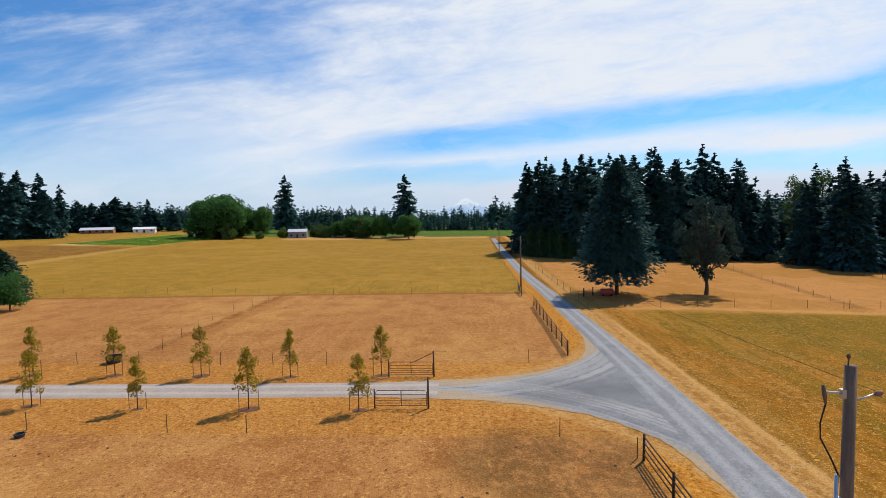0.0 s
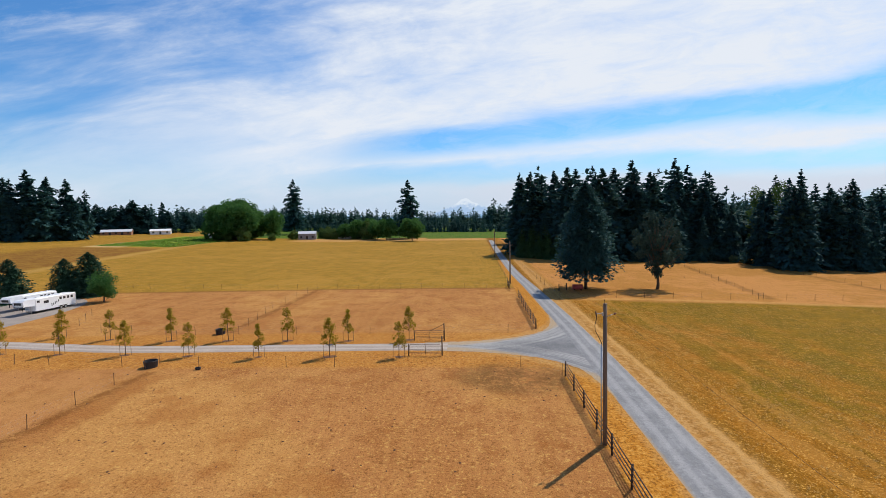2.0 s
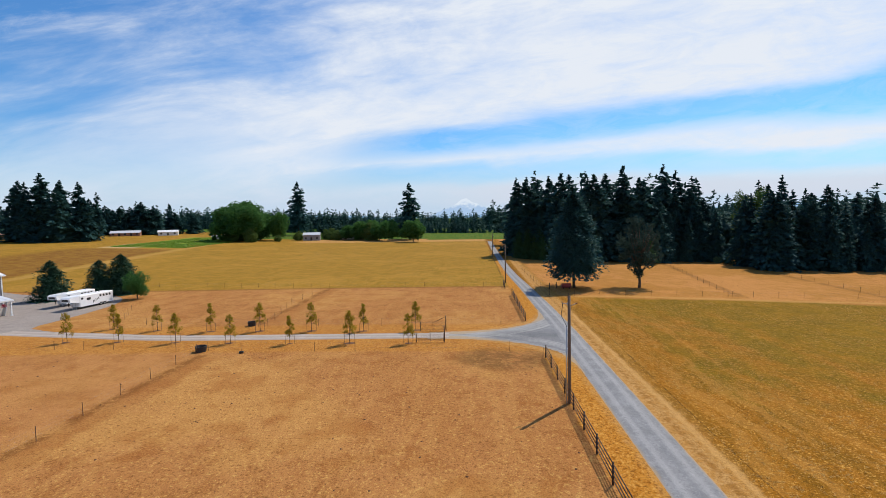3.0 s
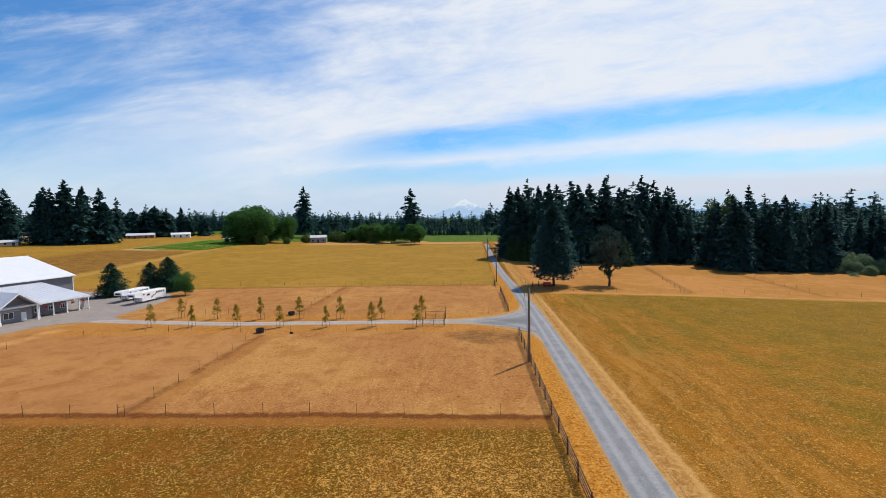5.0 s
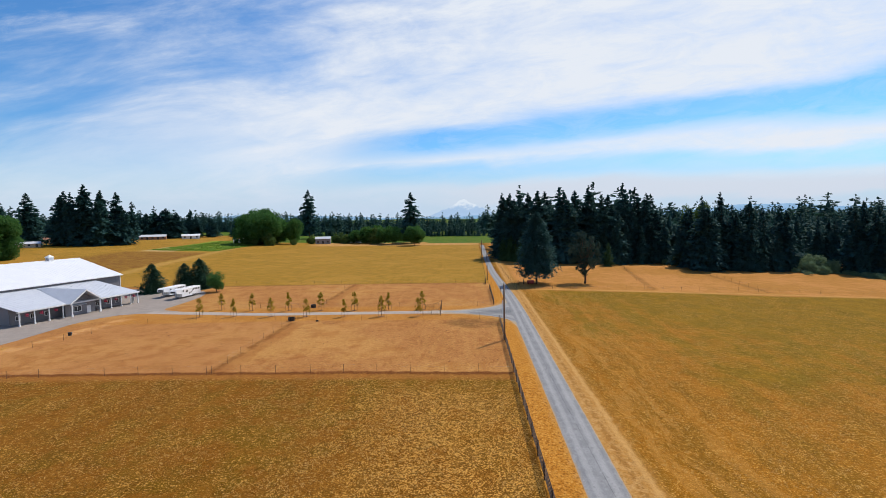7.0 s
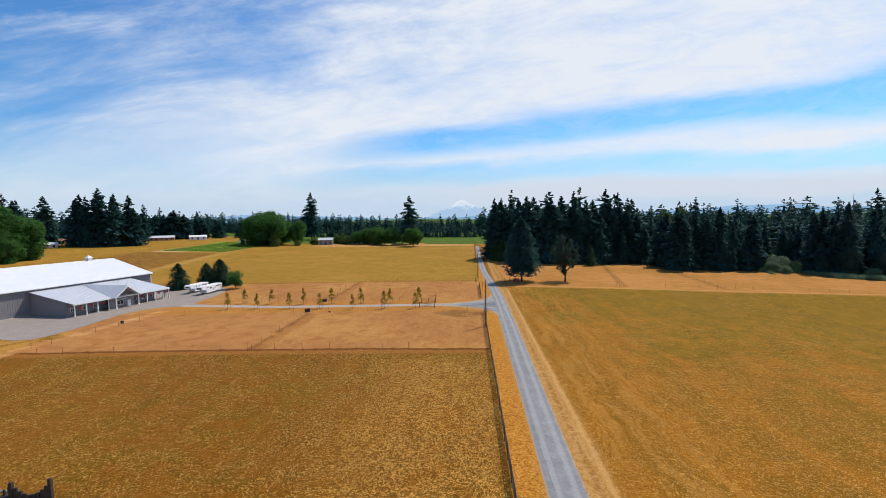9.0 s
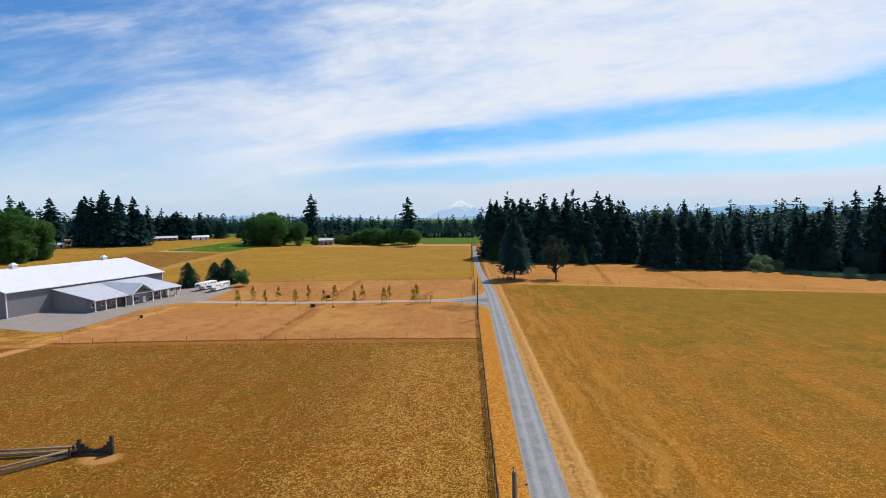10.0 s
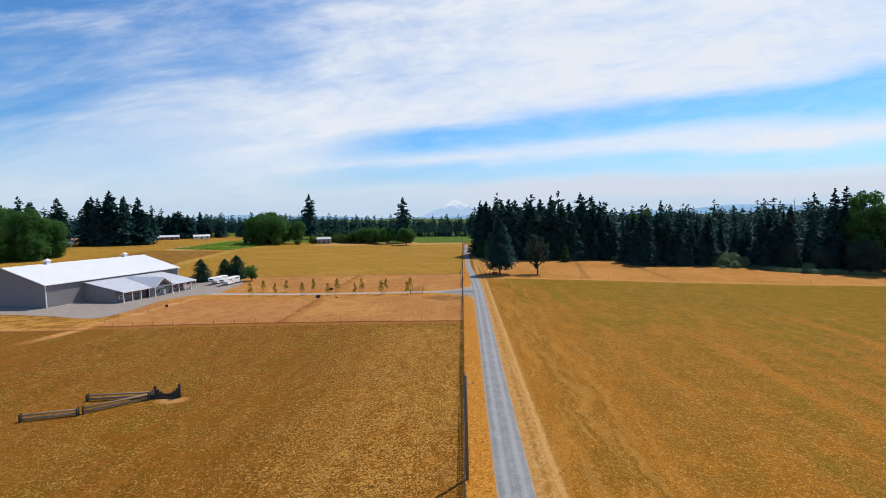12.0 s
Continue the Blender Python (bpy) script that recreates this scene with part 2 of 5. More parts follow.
    col = blend(t, worn_path * 0.5, col, (0.26, 0.112, 0.044))
    strip = west * yf.smooth(29.4, 30.8) * yf.smooth(46.8, 45.2) * xf.smooth(-82.0, -78.0)
    col = blend(t, strip * 0.55, col, straw)
    col = blend(t, west * yf.smooth(87.0, 89.0), col, hay)
    trod4 = (yf - 88.0).op("ABSOLUTE").smooth(1.4, 0.3) * west * 0.7
    col = blend(t, trod4, col, (0.18, 0.08, 0.03))
    mud = (((xf - 4.5) * 0.75) * ((xf - 4.5) * 0.75) + (yf - 27.0) * (yf - 27.0)).smooth(34.0, 6.0) * (mid * 0.5 + clump * 0.5).smooth(0.38, 0.54) * 0.75
    col = blend(t, mud, col, (0.105, 0.058, 0.028))
    # straw corner and dirt track where the barn yard meets the south field
    corner = xf.smooth(-81.5, -83.5) * yf.smooth(-9.0, -6.5) * yf.smooth(12.5, 10.5)
    col = blend(t, corner, col, blend(t, (clump * 0.4 + mid * 0.6).smooth(0.44, 0.56), (0.40, 0.225, 0.072), (0.19, 0.098, 0.022)))
    lip = (yf - 7.0 - (xf + 88.0) * -0.12 + (mid - 0.5) * 3.0).op("ABSOLUTE").smooth(1.6, 0.4) * xf.smooth(-86.0, -88.0) * clump.smooth(0.40, 0.52)
    col = blend(t, lip * 0.8, col, (0.10, 0.052, 0.014))
    track = (xe + 82.0 - (yf - 2.0) * 0.10).op("ABSOLUTE").smooth(2.6, 1.0) * yf.smooth(-24.0, -16.0) * yf.smooth(40.0, 34.0)
    track = track.max((yf + 7.5 - (xf + 82.0) * 0.02 + (mid - 0.5) * 2.0).op("ABSOLUTE").smooth(2.4, 0.8) * xf.smooth(-80.0, -82.0) * 0.8)
    col = blend(t, track * 0.85, col, blend(t, mid.smooth(0.42, 0.58), (0.47, 0.275, 0.145), (0.37, 0.185, 0.080)))
    rut = (yf + 9.6 - (xf + 82.0) * 0.02 + (mid - 0.5) * 1.5).op("ABSOLUTE").smooth(0.8, 0.2) * xf.smooth(-80.0, -82.0)
    col = blend(t, rut * 0.7, col, (0.13, 0.055, 0.02))
    # far left: dry soil strip, crop rows, gold stubble beyond
    d = -153.0 - (y - 148.0) * 0.14 - x + wob * 8.0
    col = blend(t, d.smooth(-1.0, 2.0) * ye.smooth(95.0, 105.0) * ye.smooth(232.0, 222.0) * d.smooth(62.0, 50.0), col, soil)
    col = blend(t, (d + 4.0).op("ABSOLUTE").smooth(5.0, 1.0) * ye.smooth(95.0, 105.0) * ye.smooth(300.0, 290.0) * 0.7, col, (0.36, 0.24, 0.09))
    col = blend(t, d.smooth(-1.0, 2.0) * d.smooth(44.0, 38.0) * ye.smooth(232.0, 240.0) * ye.smooth(345.0, 335.0) * rows.smooth(0.36, 0.46), col, lime)
    col = blend(t, d.smooth(22.0, 28.0) * d.smooth(50.0, 44.0) * ye.smooth(226.0, 234.0) * ye.smooth(275.0, 262.0), col, (0.40, 0.31, 0.20))
    col = blend(t, ye.smooth(292.0, 296.0) * xe.smooth(-128.0, -115.0) * xe.smooth(12.0, 8.0) * ye.smooth(345.0, 335.0), col, dust)
    col = blend(t, ye.smooth(330.0, 334.0) * xe.smooth(-215.0, -205.0), col, green)
    col = blend(t, ye.smooth(316.0, 319.0) * xe.smooth(-34.0, -30.0), col, green)
    col = blend(t, ye.smooth(430.0, 440.0), col, green)
    # scuffed soil round the jump
    scuff = (((xf + 32.0) * 0.6) * ((xf + 32.0) * 0.6) + (yf + 54.2) * (yf + 54.2)).smooth(2.6, 0.5)
    col = blend(t, scuff * 0.8, col, (0.42, 0.25, 0.12))
    # verges
    edge_zone = xf.smooth(9.3, 9.9) * xf.smooth(13.5, 12.9)
    col = blend(t, edge_zone * yf.smooth(31.0, 28.0).max(yf.smooth(44.0, 48.0) * yf.smooth(200.0, 190.0)), col, straw)
    col = blend(t, xf.smooth(15.0, 15.6) * (x + wob * 1.2 + wob2 * 1.2).smooth(19.6, 17.2) * yf.smooth(190.0, 150.0) * 0.9, col, dust)
    col = blend(t, (x - 17.1 + wob2 * 0.8).op("ABSOLUTE").smooth(0.45, 0.1) * yf.smooth(150.0, 120.0) * clump.smooth(0.38, 0.52) * 0.6, col, (0.20, 0.10, 0.028))
    col = blend(t, (x - 18.3 + wob2 * 0.8).op("ABSOLUTE").smooth(0.5, 0.1) * yf.smooth(70.0, 60.0) * 0.6, col, (0.50, 0.33, 0.17))
    col = blend(t, xf.smooth(11.9, 12.6) * xf.smooth(13.6, 12.9) * yf.smooth(190.0, 150.0) * 0.5, col, dust)
    for cx, cy, r in ((-5.0, 58.5, 18.6), (-5.0, 18.0, 19.8)):
        d = ((x - cx) * (x - cx) + (y - cy) * (y - cy)).op("SQRT") - r + wob2 * 1.2
        col = blend(t, (d + 0.3).op("ABSOLUTE").smooth(1.3, 0.3) * xf.smooth(-3.0, 0.0) * xf.smooth(14.0, 13.0) * yf.smooth(18.0, 24.0) * yf.smooth(60.0, 54.0) * 0.8, col, dust)
    # fine grain everywhere
    col = blend(t, grit.smooth(0.53, 0.62) * 0.30, col, (0.48, 0.29, 0.10))
    col = blend(t, grit.smooth(0.47, 0.38) * 0.45, col, (0.085, 0.05, 0.018))
    tone = t.nodes.new("ShaderNodeMix")
    tone.data_type, tone.blend_type = "RGBA", "MULTIPLY"
    tone.inputs[0].default_value = 1.0
    tone.inputs[7].default_value = (1.09, 0.96, 0.66, 1)
    t.links.new(col, tone.inputs[6])
    col = tone.outputs[2]
    t.links.new(col, p.inputs["Base Color"])
    p.inputs["Roughness"].default_value, p.inputs["Specular IOR Level"].default_value = 0.95, 0.05
    bn = t.nodes.new("ShaderNodeBump")
    bn.inputs["Strength"].default_value, bn.inputs["Distance"].default_value = 0.7, 0.12
    t.links.new((clump * 0.6 + grit * 0.4).out, bn.inputs["Height"])
    t.links.new(bn.outputs[0], p.inputs["Normal"])
    return m


def gravel_material(name, a, b, track, bends=()):
    """Rolled gravel with pale wheel tracks along it; bends: circles that turning wheels have swept."""
    m, t, p = material(name)
    pos = t.nodes.new("ShaderNodeNewGeometry").outputs["Position"]
    x, y, _ = xyz(t, pos)
    n = fbm(t, pos, 0.5, 5, 0.65)
    g = fbm(t, pos, 14.0, 3, 0.7)
    stone = fbm(t, pos, 5.0, 4, 0.8)
    uv = t.nodes.new("ShaderNodeUVMap").outputs[0]
    s, along, _ = xyz(t, uv)
    grain = fbm(t, join(t, s * 9.0, along * 0.5, 2.0), 1.2, 4, 0.65)
    col = blend(t, n.smooth(0.35, 0.65), a, b)
    col = blend(t, grain.smooth(0.45, 0.62) * 0.35, col, (a[0] * 0.82, a[1] * 0.84, a[2] * 0.90))
    wheel = ((s + (n - 0.5) * 0.10 - 0.5).op("ABSOLUTE") - 0.21).op("ABSOLUTE").smooth(0.13, 0.02)
    for cx, cy, r in bends:
        d = ((x - cx) * (x - cx) + (y - cy) * (y - cy)).op("SQRT") - r
        sweep = d.op("ABSOLUTE").smooth(1.7, 0.2) * fbm(t, join(t, d * 1.6, n * 0.6, r), 1.5, 3).smooth(0.38, 0.56)
        col = blend(t, sweep * 0.6, col, (track[0] * 1.12, track[1] * 1.10, track[2] * 1.06))
    if bends:
        for cx, cy, r in ((-5.0, 58.5, 18.6), (-5.0, 18.0, 19.6)):
            d = ((x - cx) * (x - cx) + (y - cy) * (y - cy)).op("SQRT") - r + (n - 0.5) * 1.2 + (stone - 0.5) * 1.0
            col = blend(t, d.smooth(1.3, 0.2) * 0.85, col, (0.38, 0.27, 0.15))
        heap = ((x - 8.0) * (x - 8.0) * 0.25 + (y - 38.5) * (y - 38.5)).smooth(14.0, 2.0) * stone.smooth(0.40, 0.56)
        col = blend(t, heap * 0.7, col, (a[0] * 0.6, a[1] * 0.6, a[2] * 0.6))
    else:
        col = blend(t, wheel * 0.55, col, track)
    col = blend(t, g.smooth(0.55, 0.68) * 0.30, col, track)
    col = blend(t, g.smooth(0.42, 0.32) * 0.45, col, (a[0] * 0.55, a[1] * 0.55, a[2] * 0.55))
    col = blend(t, stone.smooth(0.56, 0.63) * 0.40, col, (track[0] * 1.15, track[1] * 1.15, track[2] * 1.15))
    col = blend(t, stone.smooth(0.44, 0.37) * 0.45, col, (a[0] * 0.55, a[1] * 0.56, a[2] * 0.58))
    open_west = 1 - y.smooth(17.0, 21.0) * y.smooth(64.0, 60.0) * s.smooth(0.52, 0.48) if not bends else 1.0
    edge = (s - 0.5 + (n - 0.5) * 0.16 + (stone - 0.5) * 0.10).op("ABSOLUTE").smooth(0.40, 0.49) * 0.85 * open_west
    col = blend(t, edge, col, (0.38, 0.27, 0.15))
    t.links.new(col, p.inputs["Base Color"])
    p.inputs["Roughness"].default_value, p.inputs["Specular IOR Level"].default_value = 0.9, 0.1
    bn = t.nodes.new("ShaderNodeBump")
    bn.inputs["Strength"].default_value, bn.inputs["Distance"].default_value = 0.5, 0.04
    t.links.new(g.out, bn.inputs["Height"])
    t.links.new(bn.outputs[0], p.inputs["Normal"])
    return m


M_GROUND = ground_material()
M_ROAD = gravel_material("grey_gravel", (0.195, 0.195, 0.20), (0.25, 0.25, 0.255), (0.34, 0.337, 0.335))
M_APRON = gravel_material("swept_gravel", (0.165, 0.167, 0.175), (0.225, 0.225, 0.23), (0.34, 0.337, 0.335), ((-5.0, 58.5, 20.0), (-5.0, 58.5, 21.9), (-5.0, 18.0, 21.4), (-5.0, 18.0, 23.2)))
M_YARD = gravel_material("yard_gravel", (0.26, 0.222, 0.195), (0.315, 0.27, 0.235), (0.38, 0.335, 0.30))
M_DRIVE = gravel_material("pale_drive_gravel", (0.31, 0.255, 0.215), (0.37, 0.31, 0.265), (0.45, 0.395, 0.35))
M_FENCE = plain("dark_pipe", (0.030, 0.017, 0.012), (0.06, 0.034, 0.022), 3, 0.65)
M_RUST = plain("rusty_steel_post", (0.12, 0.06, 0.03), (0.20, 0.11, 0.06), 6, 0.75)
M_GATE = plain("brown_gate_pipe", (0.06, 0.035, 0.025), (0.11, 0.06, 0.035), 4, 0.5, 0.3)
M_POLE = plain("weathered_pole", (0.12, 0.080, 0.054), (0.23, 0.160, 0.110), 2.0, 0.85, bump=0.5, stretch=(6, 6, 0.5))
M_GALV = plain("galvanised_steel", (0.45, 0.46, 0.47), (0.58, 0.59, 0.60), 8, 0.4, 0.8, 0.05)
M_CABLE = plain("black_cable", (0.015, 0.014, 0.013), (0.03, 0.028, 0.026), 8, 0.6, bump=0)
M_WIRE = plain("fence_wire", (0.20, 0.19, 0.18), (0.28, 0.26, 0.24), 8, 0.5, 0.6, bump=0)
M_BARK = plain("bark", (0.06, 0.042, 0.03), (0.12, 0.09, 0.065), 3, 0.9, bump=0.6, stretch=(3, 3, 0.6))
M_STAKE = plain("wooden_stake", (0.16, 0.10, 0.06), (0.24, 0.16, 0.10), 5, 0.85)
M_FIR = foliage("fir_needles", (0.018, 0.060, 0.066), (0.044, 0.118, 0.104), 0.26)
# Paler copy of M_FIR with the haze of distance put into its colour.
M_FIR_FAR = foliage("haze_tinted_fir_needles", (0.030, 0.080, 0.075), (0.064, 0.140, 0.110), 0.3)
M_FIR2 = foliage("young_fir_needles", (0.024, 0.062, 0.026), (0.062, 0.125, 0.045), 0.25)
M_SPRUCE = foliage("yard_spruce_needles", (0.016, 0.052, 0.036), (0.045, 0.10, 0.052))
M_LEAF = foliage("broad_leaves", (0.044, 0.125, 0.034), (0.095, 0.215, 0.055), 0.5)
M_LEAF_DARK = foliage("dark_leaves", (0.022, 0.050, 0.044), (0.055, 0.092, 0.068), 0.22)
M_LEAF_YOUNG = foliage("yellowing_leaves", (0.20, 0.16, 0.012), (0.44, 0.32, 0.032), 0.45)
M_LEAF_LIGHT = foliage("light_leaves", (0.06, 0.12, 0.03), (0.13, 0.19, 0.05), 0.3)
M_BRAMBLE = foliage("bramble_leaves", (0.11, 0.18, 0.10), (0.24, 0.33, 0.19), 0.35)
M_WALL = plain("grey_siding", (0.20, 0.192, 0.205), (0.23, 0.222, 0.235), 0.6, 0.6, bump=0.1)
M_ROOF = plain("white_metal_roof", (0.66, 0.67, 0.70), (0.72, 0.73, 0.76), 0.4, 0.45, 0.0, 0.05)
M_ROOF2 = plain("pale_metal_roof", (0.48, 0.50, 0.55), (0.56, 0.58, 0.62), 0.4, 0.45, 0.0, 0.05)
M_TRIM = plain("white_trim", (0.70, 0.70, 0.70), (0.80, 0.80, 0.80), 2, 0.5, bump=0.05)
M_GLASS = plain("dark_glass", (0.03, 0.035, 0.04), (0.05, 0.055, 0.06), 1, 0.08, bump=0, spec=0.6)
M_WHITE = plain("white_paint", (0.74, 0.75, 0.77), (0.82, 0.83, 0.84), 1.5, 0.3, bump=0)
M_TYRE = plain("black_rubber", (0.018, 0.018, 0.018), (0.03, 0.03, 0.03), 6, 0.85)
M_RED = plain("faded_red_paint", (0.34, 0.05, 0.05), (0.42, 0.09, 0.08), 3, 0.5)
M_FLOWER = foliage("red_flowers", (0.45, 0.03, 0.06), (0.55, 0.10, 0.16))
M_LOG = plain("weathered_log", (0.18, 0.13, 0.09), (0.36, 0.28, 0.20), 2, 0.9, bump=0.5, stretch=(1, 6, 6))
M_DARKWOOD = plain("dark_timber", (0.03, 0.024, 0.02), (0.07, 0.055, 0.045), 3, 0.85, bump=0.4)
M_TUB = plain("black_plastic", (0.02, 0.02, 0.022), (0.04, 0.04, 0.042), 4, 0.5, bump=0)
M_MULCH = plain("bark_mulch", (0.09, 0.04, 0.02), (0.15, 0.07, 0.035), 6, 0.95, bump=0.6)
M_BROWN_ROOF = plain("brown_roof", (0.24, 0.12, 0.08), (0.32, 0.18, 0.12), 0.8, 0.8)
M_TAN = plain("tan_siding", (0.45, 0.36, 0.27), (0.52, 0.43, 0.33), 0.6, 0.7)


# ---- building blocks ----
class MB:
    """Collects points and faces of one mesh."""
    def __init__(self):
        self.v, self.f = [], []

    def add(self, pts, faces, m=None):
        k = len(self.v)
        self.v += [tuple(m @ Vector(q)) for q in pts] if m is not None else [tuple(q) for q in pts]
        self.f += [tuple(k + i for i in f) for f in faces]
        return self

    def box(self, x0, x1, y0, y1, z0, z1, m=None, bevel=0.0):
        if bevel <= 0:
            pts = [(x, y, z) for z in (z0, z1) for x, y in ((x0, y0), (x1, y0), (x1, y1), (x0, y1))]
            return self.add(pts, [(3, 2, 1, 0), (4, 5, 6, 7), (0, 1, 5, 4), (1, 2, 6, 5), (2, 3, 7, 6), (3, 0, 4, 7)], m)
        b = bevel
        ring = [(x0 + b, y0), (x1 - b, y0), (x1, y0 + b), (x1, y1 - b), (x1 - b, y1), (x0 + b, y1), (x0, y1 - b), (x0, y0 + b)]
        inner = [(min(max(x, x0 + b), x1 - b), min(max(y, y0 + b), y1 - b)) for x, y in ring]
        pts = [(x, y, z0) for x, y in ring] + [(x, y, z1 - b) for x, y in ring] + [(x, y, z1) for x, y in inner]
        faces = [tuple(range(7, -1, -1)), tuple(range(16, 24))]
        for r in (0, 8):
            faces += [(r + i, r + (i + 1) % 8, r + 8 + (i + 1) % 8, r + 8 + i) for i in range(8)]
        return self.add(pts, faces, m)

    def tube(self, path, radii, n=8, cap=True):
        """A round bar along points, with a radius for each."""
        path = [Vector(q) for q in path]
        k = len(self.v)
        for i, q in enumerate(path):
            d = (path[min(i + 1, len(path) - 1)] - path[max(i - 1, 0)]).normalized()
            a = d.orthogonal().normalized() if abs(d.z) > 0.99 else Vector((0, 0, 1)).cross(d).normalized()
            b = d.cross(a)
            for j in range(n):
                w = math.tau * j / n
                self.v.append(tuple(q + radii[i] * (math.cos(w) * a + math.sin(w) * b)))
        for i in range(len(path) - 1):
            for j in range(n):
                p0, p1 = k + i * n + j, k + i * n + (j + 1) % n
                self.f.append((p0, p1, p1 + n, p0 + n))
        if cap:
            self.f.append(tuple(k + j for j in reversed(range(n))))
            self.f.append(tuple(k + (len(path) - 1) * n + j for j in range(n)))
        return self

    def mesh(self, name, mat, smooth=False):
        me = bpy.data.meshes.new(name)
        me.from_pydata(self.v, [], self.f)
        me.materials.append(mat)
        if smooth:
            me.polygons.foreach_set("use_smooth", [True] * len(me.polygons))
        me.update()
        return me


def part(name, shape, mat, parent, label="", smooth=False, at=None):
    me = shape.mesh(name, mat, smooth) if isinstance(shape, MB) else shape
    ob = new(name, me)
    ob.parent = parent
    if at is not None:
        ob.matrix_basis = at
    if label:
        tagged(ob, label)
    return ob


def thing(name, m, label, category, group="", kind=""):
    ob = new(name)
    ob.empty_display_size = 0.5
    ob.matrix_basis = m
    return tagged(ob, label, category, group, kind)


def structure(name, shape, mat, label, category):
    me = shape.mesh(name, mat) if isinstance(shape, MB) else shape
    return tagged(new(name, me), label, category, kind="structure")


# ---- the lie of the land ----
def sig(v):
    return 1 / (1 + np.exp(-np.clip(v, -40, 40)))


def soft_over(v, k):
    return k * np.logaddexp(0, np.asarray(v, float) / k)


def land(x, y):
    """Height of the ground."""
    dip = -0.7 * sig((-x - 60) / 12) * (1 - sig((y - 80) / 15)) * sig((y + 30) / 8) - 0.6 * sig((-x - 15) / 6) * sig((-y - 30) / 8)
    right = -9 * np.tanh(0.047 * soft_over(x - 25, 12) / 9) * sig((300 - y) / 60)
    far = 4 * np.tanh(soft_over(y - 160, 30) / 420) * sig((30 - x) / 40)
    left = 8 * np.tanh(0.037 * soft_over(-x - 110, 15) / 8) * sig((y - 110) / 30)
    return dip + right + far + left


def at(x, y, dz=0.0, rz=0.0, s=1.0):
    m = pose(x, y, float(land(x, y)) + dz, 0, 0, rz)
    return m @ Matrix.Scale(s, 4) if s != 1 else m


def spaced(a, b, step):
    return list(np.linspace(a, b, max(2, int(round(abs(b - a) / step)) + 1)))


def make_ground():
    xs = np.array([-4600, -3600, -2800, -2100, -1500, -1100, -850, -680, -560, -480, -420] + list(range(-380, 381, 6)) + [420, 480, 560, 680, 850, 1100, 1500, 2100, 2800, 3600, 4600], float)
    ys = np.array([-3000, -2000, -1200, -700, -420, -300, -240, -200] + list(range(-170, 461, 6)) + [500, 560, 640, 740, 880, 1100, 1400, 1900, 2500, 3200, 4000, 4800], float)
    X, Y = np.meshgrid(xs, ys)
    Z = land(X, Y)
    w, h = len(xs), len(ys)
    verts = np.stack([X, Y, Z], -1).reshape(-1, 3)
    i = (np.arange(h - 1)[:, None] * w + np.arange(w - 1)[None]).reshape(-1)
    faces = np.stack([i, i + 1, i + w + 1, i + w], -1)
    me = bpy.data.meshes.new("ground")
    me.from_pydata(verts.tolist(), [], faces.tolist())
    me.materials.append(M_GROUND)
    me.polygons.foreach_set("use_smooth", [True] * len(me.polygons))
    tagged(new("ground", me), "dry golden summer pasture with bare paddocks and greener fields", "ground", kind="structure")


make_ground()


def ribbon(name, line, widths, mat, lift, label, category):
    """A lane laid on the ground along a line of points, with its width at each."""
    pts, uvs, faces = [], [], []
    line = [Vector((*q, 0)) for q in line]
    cross = 9
    for i, q in enumerate(line):
        d = (line[min(i + 1, len(line) - 1)] - line[max(i - 1, 0)]).normalized()
        side = Vector((d.y, -d.x, 0))
        for j in range(cross):
            s = j / (cross - 1)
            e = q + side * widths[i] * (s - 0.5)
            crown = 0.05 * (1 - (2 * s - 1) ** 2)
            pts.append((e.x, e.y, float(land(e.x, e.y)) + lift * (1 if 0 < j < cross - 1 else -0.6) + crown))
            uvs.append((s, i / 5))
    for i in range(len(line) - 1):
        for j in range(cross - 1):
            a = i * cross + j
            faces.append((a, a + 1, a + cross + 1, a + cross))
    me = bpy.data.meshes.new(name)
    me.from_pydata(pts, [], faces)
    me.materials.append(mat)
    layer = me.uv_layers.new(name="UVMap")
    for lp in me.loops:
        layer.data[lp.index].uv = uvs[lp.vertex_index]
    me.polygons.foreach_set("use_smooth", [True] * len(me.polygons))
    return tagged(new(name, me), label, category, kind="structure")


def curve_through(points, step=2.0):
    """Catmull-Rom through plan points."""
    p = [Vector(q) for q in points]
    p = [p[0] * 2 - p[1]] + p + [p[-1] * 2 - p[-2]]
    out = []
    for i in range(1, len(p) - 2):
        n = max(2, int((p[i + 1] - p[i]).length / step))
        for k in range(n):
            t = k / n
            out.append(0.5 * ((2 * p[i]) + (p[i + 1] - p[i - 1]) * t + (2 * p[i - 1] - 5 * p[i] + 4 * p[i + 1] - p[i + 2]) * t * t + (3 * p[i] - p[i - 1] - 3 * p[i + 1] + p[i + 2]) * t ** 3))
    return out + [p[-2]]


road_line = curve_through([(14.2, -260), (14.1, -80), (14.35, -20), (14.5, 20), (14.4, 50), (13.5, 85), (12.2, 125), (11.9, 200), (12.3, 290)], 3)
ribbon("road", [tuple(q) for q in road_line], [3.7 - 0.8 * float(sig((q.y - 80) / 15)) for q in road_line], M_ROAD, 0.03, "straight grey gravel farm road with pale wheel tracks", "road")
lane = curve_through([(-78, 44), (-62, 41.2), (-45, 38.4), (-22, 38.2), (-8, 38.5), (-3.0, 38.6)], 1.5)
ribbon("driveway", [tuple(q) for q in lane], [3.5 + 0.6 * float(sig((q.x + 5) / 1.0)) for q in lane], M_DRIVE, 0.022, "pale gravel driveway curving off the farm road", "road")


